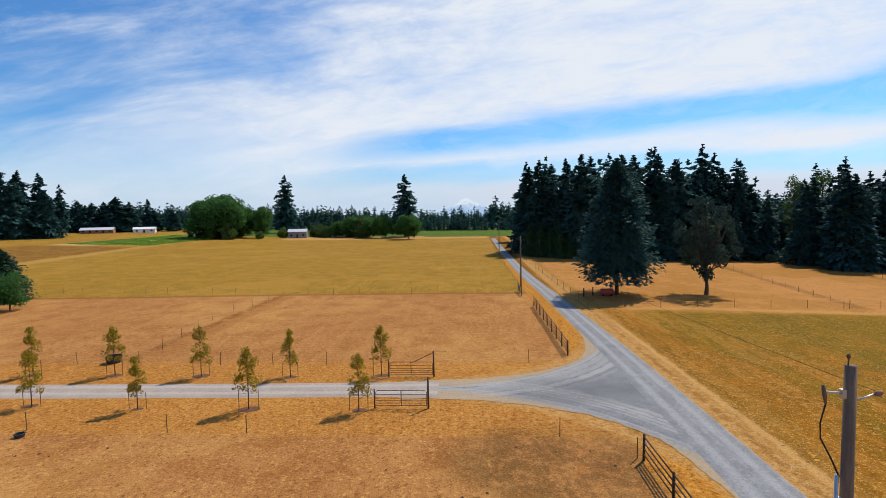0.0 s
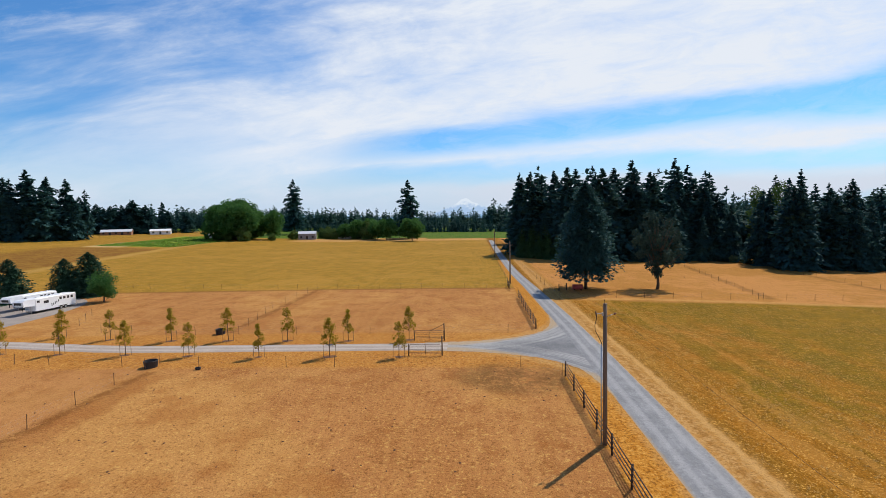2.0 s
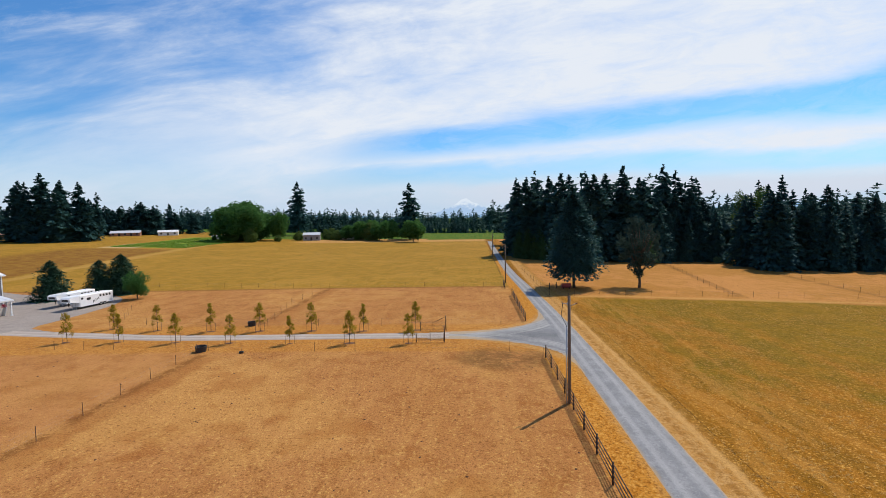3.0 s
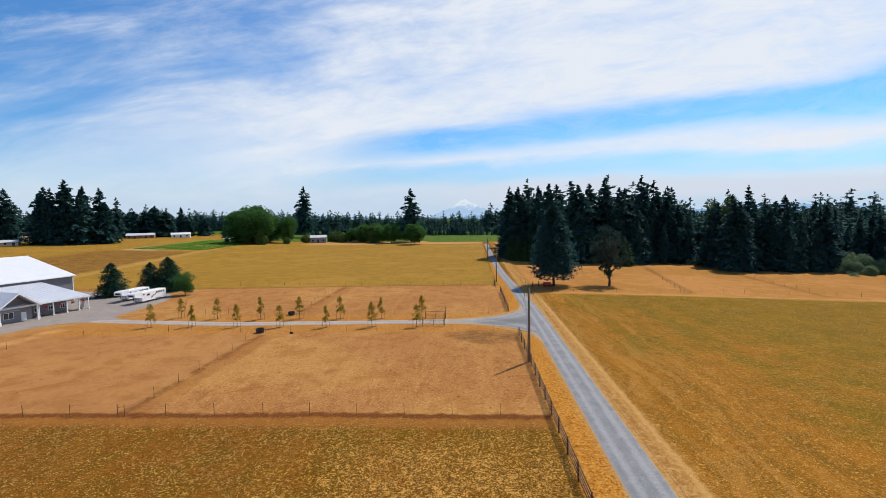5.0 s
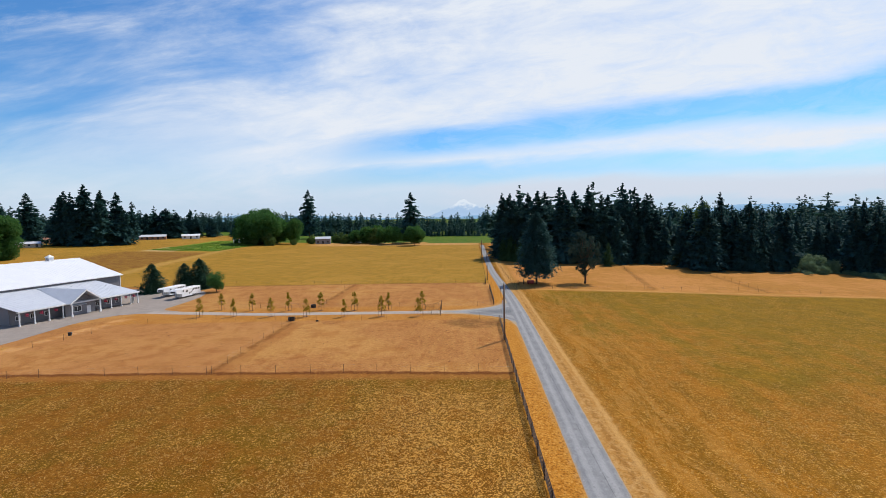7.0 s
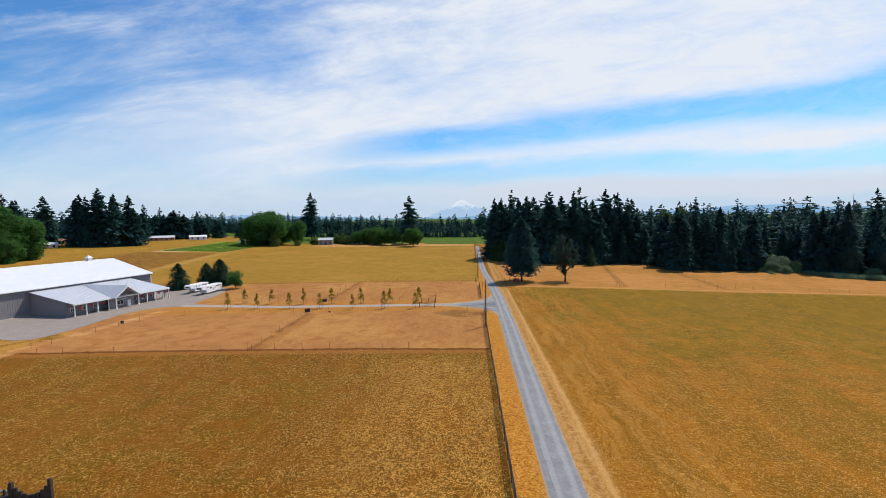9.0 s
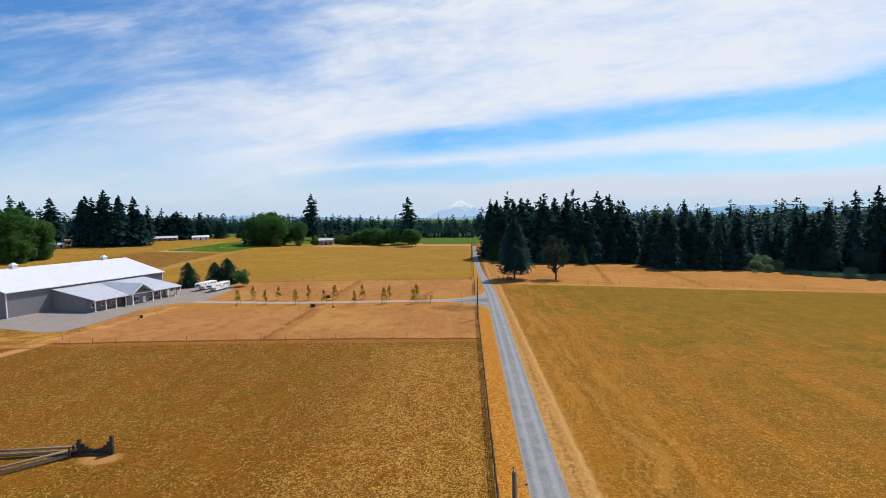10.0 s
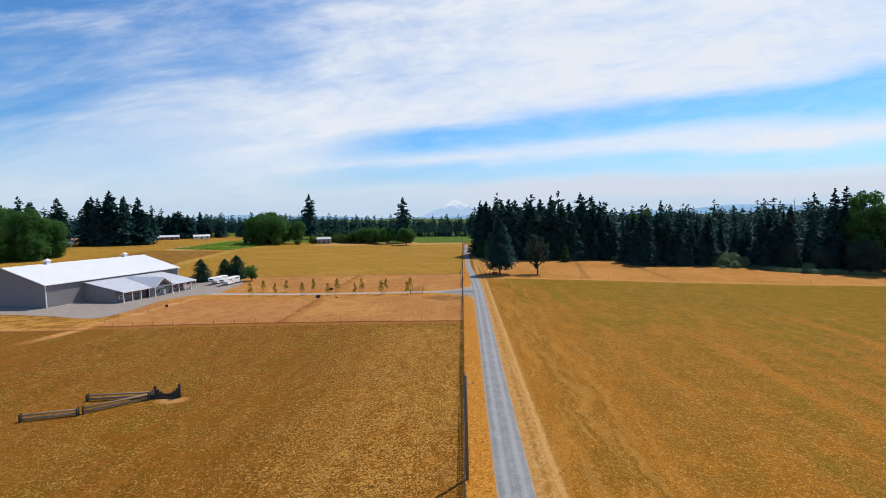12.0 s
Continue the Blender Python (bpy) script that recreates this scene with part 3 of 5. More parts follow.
def laid_patch(name, edge, lift, mat, label, category, step=3):
    """A patch of gravel that follows the ground."""
    bm = bmesh.new()
    rg = np.random.default_rng(4)
    bm.faces.new([bm.verts.new((q.x + rg.normal(0, 0.07), q.y + rg.normal(0, 0.07), 0)) for q in curve_through(edge + edge[:1], step)[:-1]])
    xs, ys = [q[0] for q in edge], [q[1] for q in edge]
    for axis, first, a, b in ((Vector((1, 0, 0)), -380, min(xs), max(xs)), (Vector((0, 1, 0)), -170, min(ys), max(ys))):
        for c in range(first, 300, 6):
            if a - 1 < c < b + 1:
                bmesh.ops.bisect_plane(bm, geom=bm.verts[:] + bm.edges[:] + bm.faces[:], plane_co=axis * c, plane_no=axis)
    for q in bm.verts:
        q.co.z = float(land(q.co.x, q.co.y)) + lift
    me = bpy.data.meshes.new(name)
    bm.to_mesh(me)
    bm.free()
    me.uv_layers.new(name="UVMap")
    for d in me.uv_layers[0].data:
        d.uv = (0.5, 0.5)
    me.materials.append(mat)
    structure(name, me, mat, label, category)


laid_patch("yard", [(-150, 14), (-122, 11.5), (-106, 9), (-91, 4.5), (-87, 8), (-87, 20), (-87.5, 33), (-84, 41), (-76, 42.5), (-68, 41.5), (-68, 43.5), (-76, 47), (-77, 52), (-77, 60), (-78.5, 70), (-84, 79), (-96, 84), (-112, 84), (-150, 90)], 0.03, M_YARD, "pale gravel yard round the barn", "yard")
laid_patch("junction", [(-6, 40.5), (-3.4, 40.7), (3, 42.0), (8.3, 45.0), (11.2, 49.4), (12.4, 56), (12.9, 62), (14.4, 62), (14.6, 40), (14.4, 20), (13.0, 20), (12.5, 25), (11.3, 30.0), (8.4, 33.3), (4.5, 35.2), (1.2, 36.1), (-3.0, 36.5), (-6, 36.6)], 0.018, M_APRON, "gravel apron where the driveway meets the road", "road", 0.5)



# ---- trees ----
def mesh_of(name, verts, faces, mat):
    me = bpy.data.meshes.new(name)
    me.from_pydata(verts.tolist() if hasattr(verts, "tolist") else verts, [], faces.tolist() if hasattr(faces, "tolist") else faces)
    me.materials.append(mat)
    me.update()
    return me


def fir_crown(rng, h, r, low, full, whorls, count, size=0.034, droop=0.35, ragged=0.35):
    """Boughs in loose whorls up a trunk, each a drooping fan of small needle sprays, round a dark inner core."""
    ph = rng.uniform(0, 6, 6)
    per = int(min(13, max(3, count // 40)))
    nb = count // per
    shape = lambda tt: np.minimum((1 - tt) ** full, 1.75 * (1 - tt)) * (0.66 + 0.34 * np.minimum(1, tt * 4.5 + 0.15)) + 0.012
    # boughs: height up the crown, bearing and reach
    bt = 1 - np.sqrt(1 - rng.random(nb) * 0.985)
    bt = np.where(rng.random(nb) < 0.55, rng.random(nb), bt)
    bt = np.where(rng.random(nb) < 0.10, rng.uniform(0.80, 0.985, nb), bt)
    bt = np.clip((np.round(bt * whorls) + rng.normal(0, 0.38, nb)) / whorls, 0, 0.985)
    ba = rng.uniform(0, math.tau, nb)
    lump = 1 + 0.20 * np.sin(bt * 11 + ph[0]) * np.sin(ba + ph[1]) + 0.14 * np.sin(bt * 29 + ph[2] + 2 * ba)
    reach = r * shape(bt) * lump * (1.12 - ragged * rng.random(nb) ** 1.3)
    bz = h * (low + (1 - low) * bt)
    rise = np.interp(bt, [0, 0.5, 1], [-0.10, 0.05, 0.55]) + rng.normal(0, 0.10, nb)
    # sprays along each bough
    b = np.repeat(np.arange(nb), per)
    n = len(b)
    q = 1 - 0.80 * rng.random(n) ** 1.35
    d = reach[b] * q
    side = rng.normal(0, 0.17, n) * reach[b] * (1.15 - 0.75 * q)
    a = ba[b]
    c, s = np.cos(a), np.sin(a)
    z = bz[b] + rise[b] * d - droop * 0.85 * d * q + rng.normal(0, 0.05, n) * reach[b] - np.abs(side) * 0.25
    z = np.maximum(z, h * low * 0.55)
    P = np.stack([c * d - s * side, s * d + c * side, z], 1)
    yaw = a + side / (reach[b] + 0.02 * h) * 1.6 + rng.normal(0, 0.35, n)
    dip = 0.15 + droop * 0.9 - 0.7 * bt[b] + rng.normal(0, 0.28, n)
    D = np.stack([np.cos(yaw) * np.cos(dip), np.sin(yaw) * np.cos(dip), -np.sin(dip)], 1)
    W = np.stack([-np.sin(yaw), np.cos(yaw), rng.normal(0, 0.55, n)], 1)
    W /= np.linalg.norm(W, axis=1)[:, None]
    ln = h * size * rng.uniform(0.6, 1.5, n) * np.clip(0.28 + 1.3 * shape(bt[b]), 0.32, 1.0)
    wd = ln * rng.uniform(0.30, 0.55, n)
    # the leader
    k = max(4, n // 60)
    P[:k] = np.stack([rng.normal(0, 0.002 * h, k), rng.normal(0, 0.002 * h, k), h * rng.uniform(0.93, 0.985, k)], 1)
    D[:k] = np.stack([rng.normal(0, 0.22, k), rng.normal(0, 0.22, k), np.ones(k)], 1)
    W[:k] = np.stack([np.cos(a[:k]), np.sin(a[:k]), np.zeros(k)], 1)
    D[:k] /= np.linalg.norm(D[:k], axis=1)[:, None]
    ln[:k] = h * size * 0.55
    wd[:k] = ln[:k] * (0.16 if count > 500 else 0.30)
    U = np.cross(D, W)
    V = np.stack([P - D * (ln * 0.5)[:, None], P + W * wd[:, None] - U * (wd * 0.3)[:, None], P + D * (ln * 0.75)[:, None], P - W * wd[:, None] - U * (wd * 0.3)[:, None]], 1).reshape(-1, 3)
    k = np.arange(n)[:, None] * 4
    F = np.concatenate([k + np.array([[0, 1, 2]]), k + np.array([[0, 2, 3]])])
    m, rings, base = 9, 7, len(V)
    core = []
    for i in range(rings):
        tt = i / rings
        for j in range(m):
            w = math.tau * j / m
            rr = r * float(shape(np.array(tt))) * (0.52 - 0.30 * tt) * rng.uniform(0.6, 1.25)
            core.append((rr * math.cos(w), rr * math.sin(w), h * (low * 1.2 + (0.86 - low) * tt) - 0.2 * rr))
    core.append((0, 0, h * 0.84))
    CF = []
    for i in range(rings - 1):
        for j in range(m):
            p0, p1 = base + i * m + j, base + i * m + (j + 1) % m
            CF += [(p0, p1, p1 + m), (p0, p1 + m, p0 + m)]
    CF += [(base + (rings - 1) * m + j, base + (rings - 1) * m + (j + 1) % m, base + rings * m) for j in range(m)]
    return np.concatenate([V, np.array(core)]), np.concatenate([F, np.array(CF)])


def fir(name, seed, h, r, low, full, whorls, count, mat, label, category="conifer", group="", droop=0.35, ragged=0.35, size=0.040):
    rng = np.random.default_rng(seed)
    V, F = fir_crown(rng, h, r, low, full, whorls, count, size, droop, ragged)
    ob = thing(name, Matrix.Identity(4), label, category, group)
    sway = [(rng.normal(0, 0.004 * h), rng.normal(0, 0.004 * h)) for _ in range(4)]
    trunk = MB().tube([(0, 0, -0.3), (*sway[0], h * 0.3), (*sway[1], h * 0.65), (0, 0, h * 0.98)], [h * 0.013 + 0.05, h * 0.011 + 0.03, h * 0.006 + 0.02, 0.02], 7)
    part("trunk", trunk, M_BARK, ob, smooth=True)
    part("crown", mesh_of("crown", V, F, mat), mat, ob)
    return ob


def leaf_cloud(rng, blobs, leaf, per_m2, flat=1.0):
    """Leaves round the skins of many lumps. blobs: centre and radius."""
    C, N = [], []
    for cx, cy, cz, rr in blobs:
        n = max(6, int(4 * math.pi * rr * rr * per_m2))
        d = rng.normal(size=(n, 3))
        d /= np.linalg.norm(d, axis=1)[:, None]
        rad = rr * (1 - 0.45 * rng.random(n) ** 2.2 + 0.12 * rng.normal(size=n))
        C.append(np.array((cx, cy, cz)) + d * rad[:, None] * np.array((1, 1, flat)))
        N.append(d)
    C, N = np.concatenate(C), np.concatenate(N)
    n = len(C)
    nn = N + rng.normal(size=(n, 3)) * 0.7
    nn /= np.linalg.norm(nn, axis=1)[:, None]
    a = np.cross(nn, rng.normal(size=(n, 3)))
    a /= np.linalg.norm(a, axis=1)[:, None] + 1e-9
    b = np.cross(nn, a)
    s = leaf * rng.uniform(0.6, 1.3, n)[:, None]
    bend = nn * s * 0.25
    V = np.stack([C - a * s, C - b * s * 0.6 + bend, C + a * s, C + b * s * 0.6 + bend], 1).reshape(-1, 3)
    k = np.arange(n)[:, None] * 4
    return V, np.concatenate([k + np.array([[0, 1, 2]]), k + np.array([[0, 2, 3]])])


def broadleaf(name, seed, h, r, trunk_h, mat, label, leaf=0.3, lumps=40, per=5.0, lump=0.26, squash=1.0, category="tree", group="", top_heavy=0.0, bark=None):
    rng = np.random.default_rng(seed)
    ob = thing(name, Matrix.Identity(4), label, category, group)
    ch = (h - trunk_h) / 2
    mid = trunk_h + ch
    blobs = []
    for _ in range(lumps):
        d = rng.normal(size=3)
        d /= np.linalg.norm(d)
        q = rng.random() ** 0.4
        z = d[2] * q
        wide = (1 - 0.25 * top_heavy * -z) if z < 0 else 1.0
        rr = lump * r * rng.uniform(0.6, 1.25)
        blobs.append((d[0] * q * (r - rr) * wide, d[1] * q * (r - rr) * wide, mid + z * (ch - rr * 0.8), rr))
    V, F = leaf_cloud(rng, blobs, leaf, per, squash)
    stem = max(trunk_h, 0.6)
    wood = MB().tube([(0, 0, -0.2), (0.02 * r, 0, stem * 0.6), (0, 0.03 * r, stem + ch * 0.5), (0, 0, mid + ch * 0.6)], [0.022 * h + 0.02, 0.017 * h + 0.015, 0.011 * h, 0.003 * h], 8)
    part("trunk", wood, bark or M_BARK, ob, smooth=True)
    limbs = MB()
    for cx, cy, cz, rr in blobs[::3]:
        z0 = max(0.4, stem * 0.85 + (cz - stem) * 0.35)
        limbs.tube([(0, 0, z0), (cx * 0.5, cy * 0.5, z0 + (cz - z0) * 0.45), (cx, cy, cz)], [0.007 * h, 0.005 * h, 0.002 * h], 5)
    tagged(part("branch_work", limbs, bark or M_BARK, ob, smooth=True), kind="stuff")
    part("crown", mesh_of("crown", V, F, mat), mat, ob)
    return ob


def put(ob, x, y, rz=0.0, s=1.0, sz=None):
    """Moves a first tree to its place."""
    ob.matrix_basis = at(x, y, -0.05, rz) @ Matrix.Diagonal((s, s, sz or s, 1))
    return ob


def again(ob, x, y, rz=0.0, s=1.0, sz=None, label=""):
    m = at(x, y, -0.05, rz)
    made = copy_thing(ob, m)
    made.matrix_basis = m @ Matrix.Diagonal((s, s, sz or s, 1))
    if label:
        tagged(made, label)
    return made


rng = np.random.default_rng(11)
# the wood east of the road
WOOD = "firs of the wood"
firs = [
    fir("fir_tree", 1, 36, 7.4, 0.03, 0.62, 24, 4200, M_FIR, "tall dark green fir in the wood", "fir tree", WOOD, ragged=0.55, size=0.038),
    fir("fir_tree", 2, 34, 8.0, 0.02, 0.54, 21, 4300, M_FIR, "tall dark green fir in the wood", "fir tree", WOOD, ragged=0.6, size=0.040),
    fir("fir_tree", 3, 38, 6.8, 0.05, 0.68, 24, 3900, M_FIR, "tall slender dark fir in the wood", "fir tree", WOOD, droop=0.5, ragged=0.65, size=0.036),
    fir("fir_tree", 4, 30, 8.4, 0.01, 0.45, 18, 4300, M_FIR, "broad dense dark fir in the wood", "fir tree", WOOD, ragged=0.5, size=0.044),
    fir("fir_tree", 5, 35, 5.8, 0.18, 0.62, 15, 1900, M_FIR, "sparse ragged fir showing its trunk", "fir tree", WOOD, ragged=0.8, droop=0.45, size=0.040),
]
first_places = [(24, 176, 0.94), (41, 172, 1.02), (62, 170, 1.0), (106, 142, 0.9), (92, 176, 1.0)]
for ob, (x, y, s) in zip(firs, first_places):
    put(ob, x, y, rng.uniform(0, 360), s)


def wood_edge(x):
    return np.interp(x, [18, 30, 45, 60, 85, 98, 104, 141, 144, 158, 161, 190, 240], [178, 166, 162, 158, 164, 168, 142, 140, 164, 162, 133, 121, 104])


def wood_height(x):
    return np.interp(x, [18, 40, 60, 85, 97, 105, 150, 170, 185, 230], [34, 36, 38, 38, 37, 30, 28, 29, 33, 36])


for row, depth in enumerate((1.5, 7.5, 14.5, 23)):
    x = 20.0 + rng.uniform(0, 3)
    while x < 212:
        if x > 176 and row < 2:
            break
        y = float(wood_edge(x)) + depth + rng.uniform(-2.0, 2.0)
        hh = float(wood_height(x)) * (rng.uniform(0.42, 0.98) if row == 0 else rng.uniform(0.68, 1.06))
        k = int(rng.integers(0, 4)) if rng.random() < 0.88 else 4
        ob = firs[k]
        base_h = (36, 34, 38, 30, 35)[k]
        s = hh / base_h
        again(ob, x, y, rng.uniform(0, 360), s * rng.uniform(0.9, 1.15), s)
        x += rng.uniform(4.6, 8.2) * (1.0 if row < 2 else 1.35)

# younger, lighter firs at the road end of the wood
young = put(fir("young_fir", 21, 11, 2.9, 0.01, 0.6, 10, 2600, M_FIR2, "young light green fir at the wood's edge", "fir tree", "young firs", ragged=0.4, size=0.036), 19.5, 168)
for x, y, s in ((22.5, 165, 1.05), (25.5, 163, 0.95), (28.5, 161, 1.0), (31.5, 160, 0.85), (20.5, 172, 1.1), (24, 169, 1.15), (34, 159, 0.8), (28, 165, 1.1), (66, 150, 1.0)):
    again(young, x, y, rng.uniform(0, 360), s)

# the two trees in the east paddock
lone = put(fir("lone_fir", 31, 24.0, 7.4, 0.20, 0.66, 12, 24000, M_FIR, "broad dark fir with low sweeping branches in a paddock", "fir tree", ragged=0.65, size=0.021, droop=0.32), 25.2, 86.6)
oak = put(broadleaf("paddock_tree", 32, 18.3, 6.0, 2.0, M_LEAF_DARK, "dark open-crowned tree with a bare lower trunk", 0.26, 120, 7.0, 0.13), 41.4, 88.6)

# pale crowned poplars and bushes among the wood
poplar = put(broadleaf("poplar", 41, 32, 5.0, 7, M_LEAF_LIGHT, "tall pale green poplar among dark firs", 0.34, 46, 3.2, 0.30), 118, 172)
again(poplar, 113, 178, 80, 0.95)
maple = put(broadleaf("maple", 42, 36, 11, -2, M_LEAF, "tall spreading green maple at the wood's edge", 0.5, 90, 2.8, 0.22), 205, 122, 0, 1.15)
again(maple, 222, 112, 110, 1.15)
again(maple, 236, 98, 200, 1.0)
dark_bush = put(broadleaf("dark_shrub", 43, 17, 9.5, -4, M_LEAF_DARK, "large rounded dark shrub before the wood", 0.4, 60, 3.2, 0.26), 196, 112)
again(dark_bush, 212, 100, 60, 0.9)
again(dark_bush, 172, 128, 130, 0.6, 0.8)
again(dark_bush, 183, 122, 30, 0.6, 0.7)
willow = put(broadleaf("bramble_bush", 44, 8.5, 5.5, -2.5, M_BRAMBLE, "pale grey-green bush at the wood's edge", 0.28, 40, 5, 0.3, category="bush", group="edge bushes"), 151, 143)
for x, y, s in ((156, 140, 0.75), (146, 139, 0.7), (149, 134, 0.5), (101, 163, 0.5), (97, 164, 0.35), (176, 120, 0.6)):
    again(willow, x, y, rng.uniform(0, 360), s)

# tall firs and a dead snag standing over the east end of the wood
for x, y, h, k in ((186, 132, 39, 4), (193, 128, 41, 2), (200, 130, 42, 4), (180, 140, 33, 0), (170, 142, 31, 2), (128, 176, 36, 2), (121, 180, 34, 4)):
    again(firs[k], x, y, rng.uniform(0, 360), h / (36, 34, 38, 30, 35)[k] * 0.9, h / (36, 34, 38, 30, 35)[k])


def snag(x, y, h):
    ob = thing("dead_tree", at(x, y), "bare grey dead conifer above the wood", "dead tree")
    rg = np.random.default_rng(46)
    part("trunk", MB().tube([(0, 0, -0.3), (0.1, 0, h * 0.5), (0, 0.1, h)], [0.42, 0.26, 0.05], 8), M_BARK, ob, smooth=True)
    boughs = MB()
    for _ in range(60):
        z, a = h * rg.uniform(0.35, 0.97), rg.uniform(0, math.tau)
        ln = (1.06 - z / h) * 6.0 * rg.uniform(0.5, 1.1)
        c, q = math.cos(a) * ln, math.sin(a) * ln
        boughs.tube([(0, 0, z), (c * 0.6, q * 0.6, z + 0.05 * ln), (c, q, z - 0.12 * ln)], [0.09, 0.06, 0.03], 5)
    tagged(part("bare_boughs", boughs, M_BARK, ob), kind="stuff")


snag(179, 136, 36)

# far trees to the north and west
tall = put(fir("tall_fir", 51, 48, 10.5, 0.16, 0.40, 14, 3600, M_FIR, "tall lone fir standing above the hedgerow", "fir tree", "lone firs", ragged=0.7), -153, 392.5)
again(tall, -44.4, 322, 130, 0.94, 0.87)
shade = put(broadleaf("shade_tree", 52, 29.5, 19.5, -4, M_LEAF, "huge domed green shade tree", 0.7, 110, 1.8, 0.24), -165.5, 311, 0, 1.22, 1.0)
round_tree = put(broadleaf("hedge_tree", 53, 15.5, 9.5, 1.0, M_LEAF, "rounded green tree by the farmhouse", 0.5, 50, 2.6, 0.3, group="farmhouse trees"), -38.5, 292)
for x, y, s, sz in ((-58, 310, 0.9, 0.98), (-66, 316, 0.85, 0.9), (-82, 326, 0.9, 0.95), (-92, 330, 0.75, 0.75), (-74, 330, 0.9, 1.0), (-52, 330, 0.8, 0.85)):
    again(round_tree, x, y, rng.uniform(0, 360), s, sz)
again(round_tree, -140, 318, 70, 0.85, 1.4, "dense dark tree beside a shade tree")
pale = put(broadleaf("pale_bush", 54, 11, 6, -3, M_LEAF_LIGHT, "light yellow-green bush by the field", 0.4, 44, 3.0, 0.3, category="bush", group="field bushes"), -152, 296)
for x, y, s in ((-165, 300, 0.6), (-172, 304, 0.5), (-73, 322, 1.3), (-105, 334, 0.9), (-112, 340, 0.8), (-137, 306, 0.5), (-84, 334, 1.35), (-181, 312, 0.42), (-188, 314, 0.36), (-128, 322, 0.7), (-100, 328, 0.8)):
    again(pale, x, y, rng.uniform(0, 360), s)

# grove to the far left
for x, y, h, k in ((-270, 290, 41, 0), (-262, 296, 34, 4), (-284.7, 276, 46, 1), (-278, 284, 42, 0), (-292, 284, 43, 2), (-300, 276, 41, 1), (-308, 282, 38, 3), (-290, 270, 40, 2), (-297, 290, 40, 0), (-330, 276, 40, 1), (-345, 268, 37, 2), (-360, 272, 42, 4), (-372, 262, 38, 1), (-388, 266, 41, 0), (-404, 258, 36, 2), (-276, 300, 30, 3), (-272, 274, 36, 3), (-338, 258, 36, 3), (-262, 284, 30, 3)):
    base_h = (36, 34, 38, 30, 35)[k]
    again(firs[k], x, y, rng.uniform(0, 360), h / base_h * 1.1, h / base_h, "tall dark fir in a grove beyond the fields")
for x, y, h, w, k in ((-287, 378, 29, 1.6, 3), (-294, 384, 27, 1.6, 3), (-303, 372, 24, 1.5, 3), (-312, 376, 22, 1.5, 3), (-256, 404, 17, 1.7, 3), (-236, 415, 16, 1.7, 3), (-222, 425, 15, 1.7, 1), (-205, 400, 16, 1.6, 3), (-190, 380, 18, 1.5, 3), (-345, 366, 30, 1.5, 1), (-281, 384, 25, 1.6, 3), (-299, 380, 25, 1.5, 1), (-278, 403, 28, 1.2, 0), (-262, 410, 20, 1.2, 0), (-330, 372, 32, 1.3, 1), (-322, 380, 26, 1.4, 3), (-270, 398, 20, 1.6, 3), (-240, 430, 18, 1.5, 1)):
    base_h = (36, 34, 38, 30, 35)[k]
    again(firs[k], x, y, rng.uniform(0, 360), h / base_h * w, h / base_h, "dark fir behind low farm buildings")
grove = put(broadleaf("grove_tree", 55, 33, 14, -9, M_LEAF, "broad dark green tree behind the barn", 0.6, 70, 2.2, 0.26, group="grove trees"), -250, 160)
for x, y, s in ((-247, 172, 0.8), (-266, 155, 1.0), (-278, 168, 1.1), (-291, 150, 1.05), (-256, 150, 0.75), (-306, 160, 1.1), (-243, 154, 0.6)):
    again(grove, x, y, rng.uniform(0, 360), s)


def far_woods(name, bands, seed, label, mat=None):
    """Distant belts of firs, one mesh of small uneven trees."""
    rg = np.random.default_rng(seed)
    kinds = []
    for k in range(7):
        V, F = fir_crown(rg, 1.0, rg.uniform(0.20, 0.30), 0.03, rg.uniform(0.55, 0.8), 17, 230, 0.080, 0.4, 0.45)
        kinds.append((np.array(V), np.array(F)))
    VV, FF, k = [], [], 0
    for (x0, y0), (x1, y1), n, h0, h1, deep in bands:
        for _ in range(n):
            t = rg.random()
            x, y = x0 + (x1 - x0) * t + rg.normal(0, 2), y0 + (y1 - y0) * t + rg.uniform(0, deep)
            h = rg.uniform(h0, h1) * (0.8 + 0.4 * rg.random() ** 2)
            V, F = kinds[int(rg.integers(0, 7))]
            a, w = rg.uniform(0, 6), rg.uniform(1.0, 1.6)
            c, s = math.cos(a) * w, math.sin(a) * w
            P = np.stack([V[:, 0] * c - V[:, 1] * s, V[:, 0] * s + V[:, 1] * c, V[:, 2]], 1) * h
            VV.append(P + np.array((x, y, float(land(x, y)) - 0.5)))
            FF.append(F + k)
            k += len(V)
    return tagged(new(name, mesh_of(name, np.concatenate(VV), np.concatenate(FF), mat or M_FIR)), label, "forest", kind="stuff")


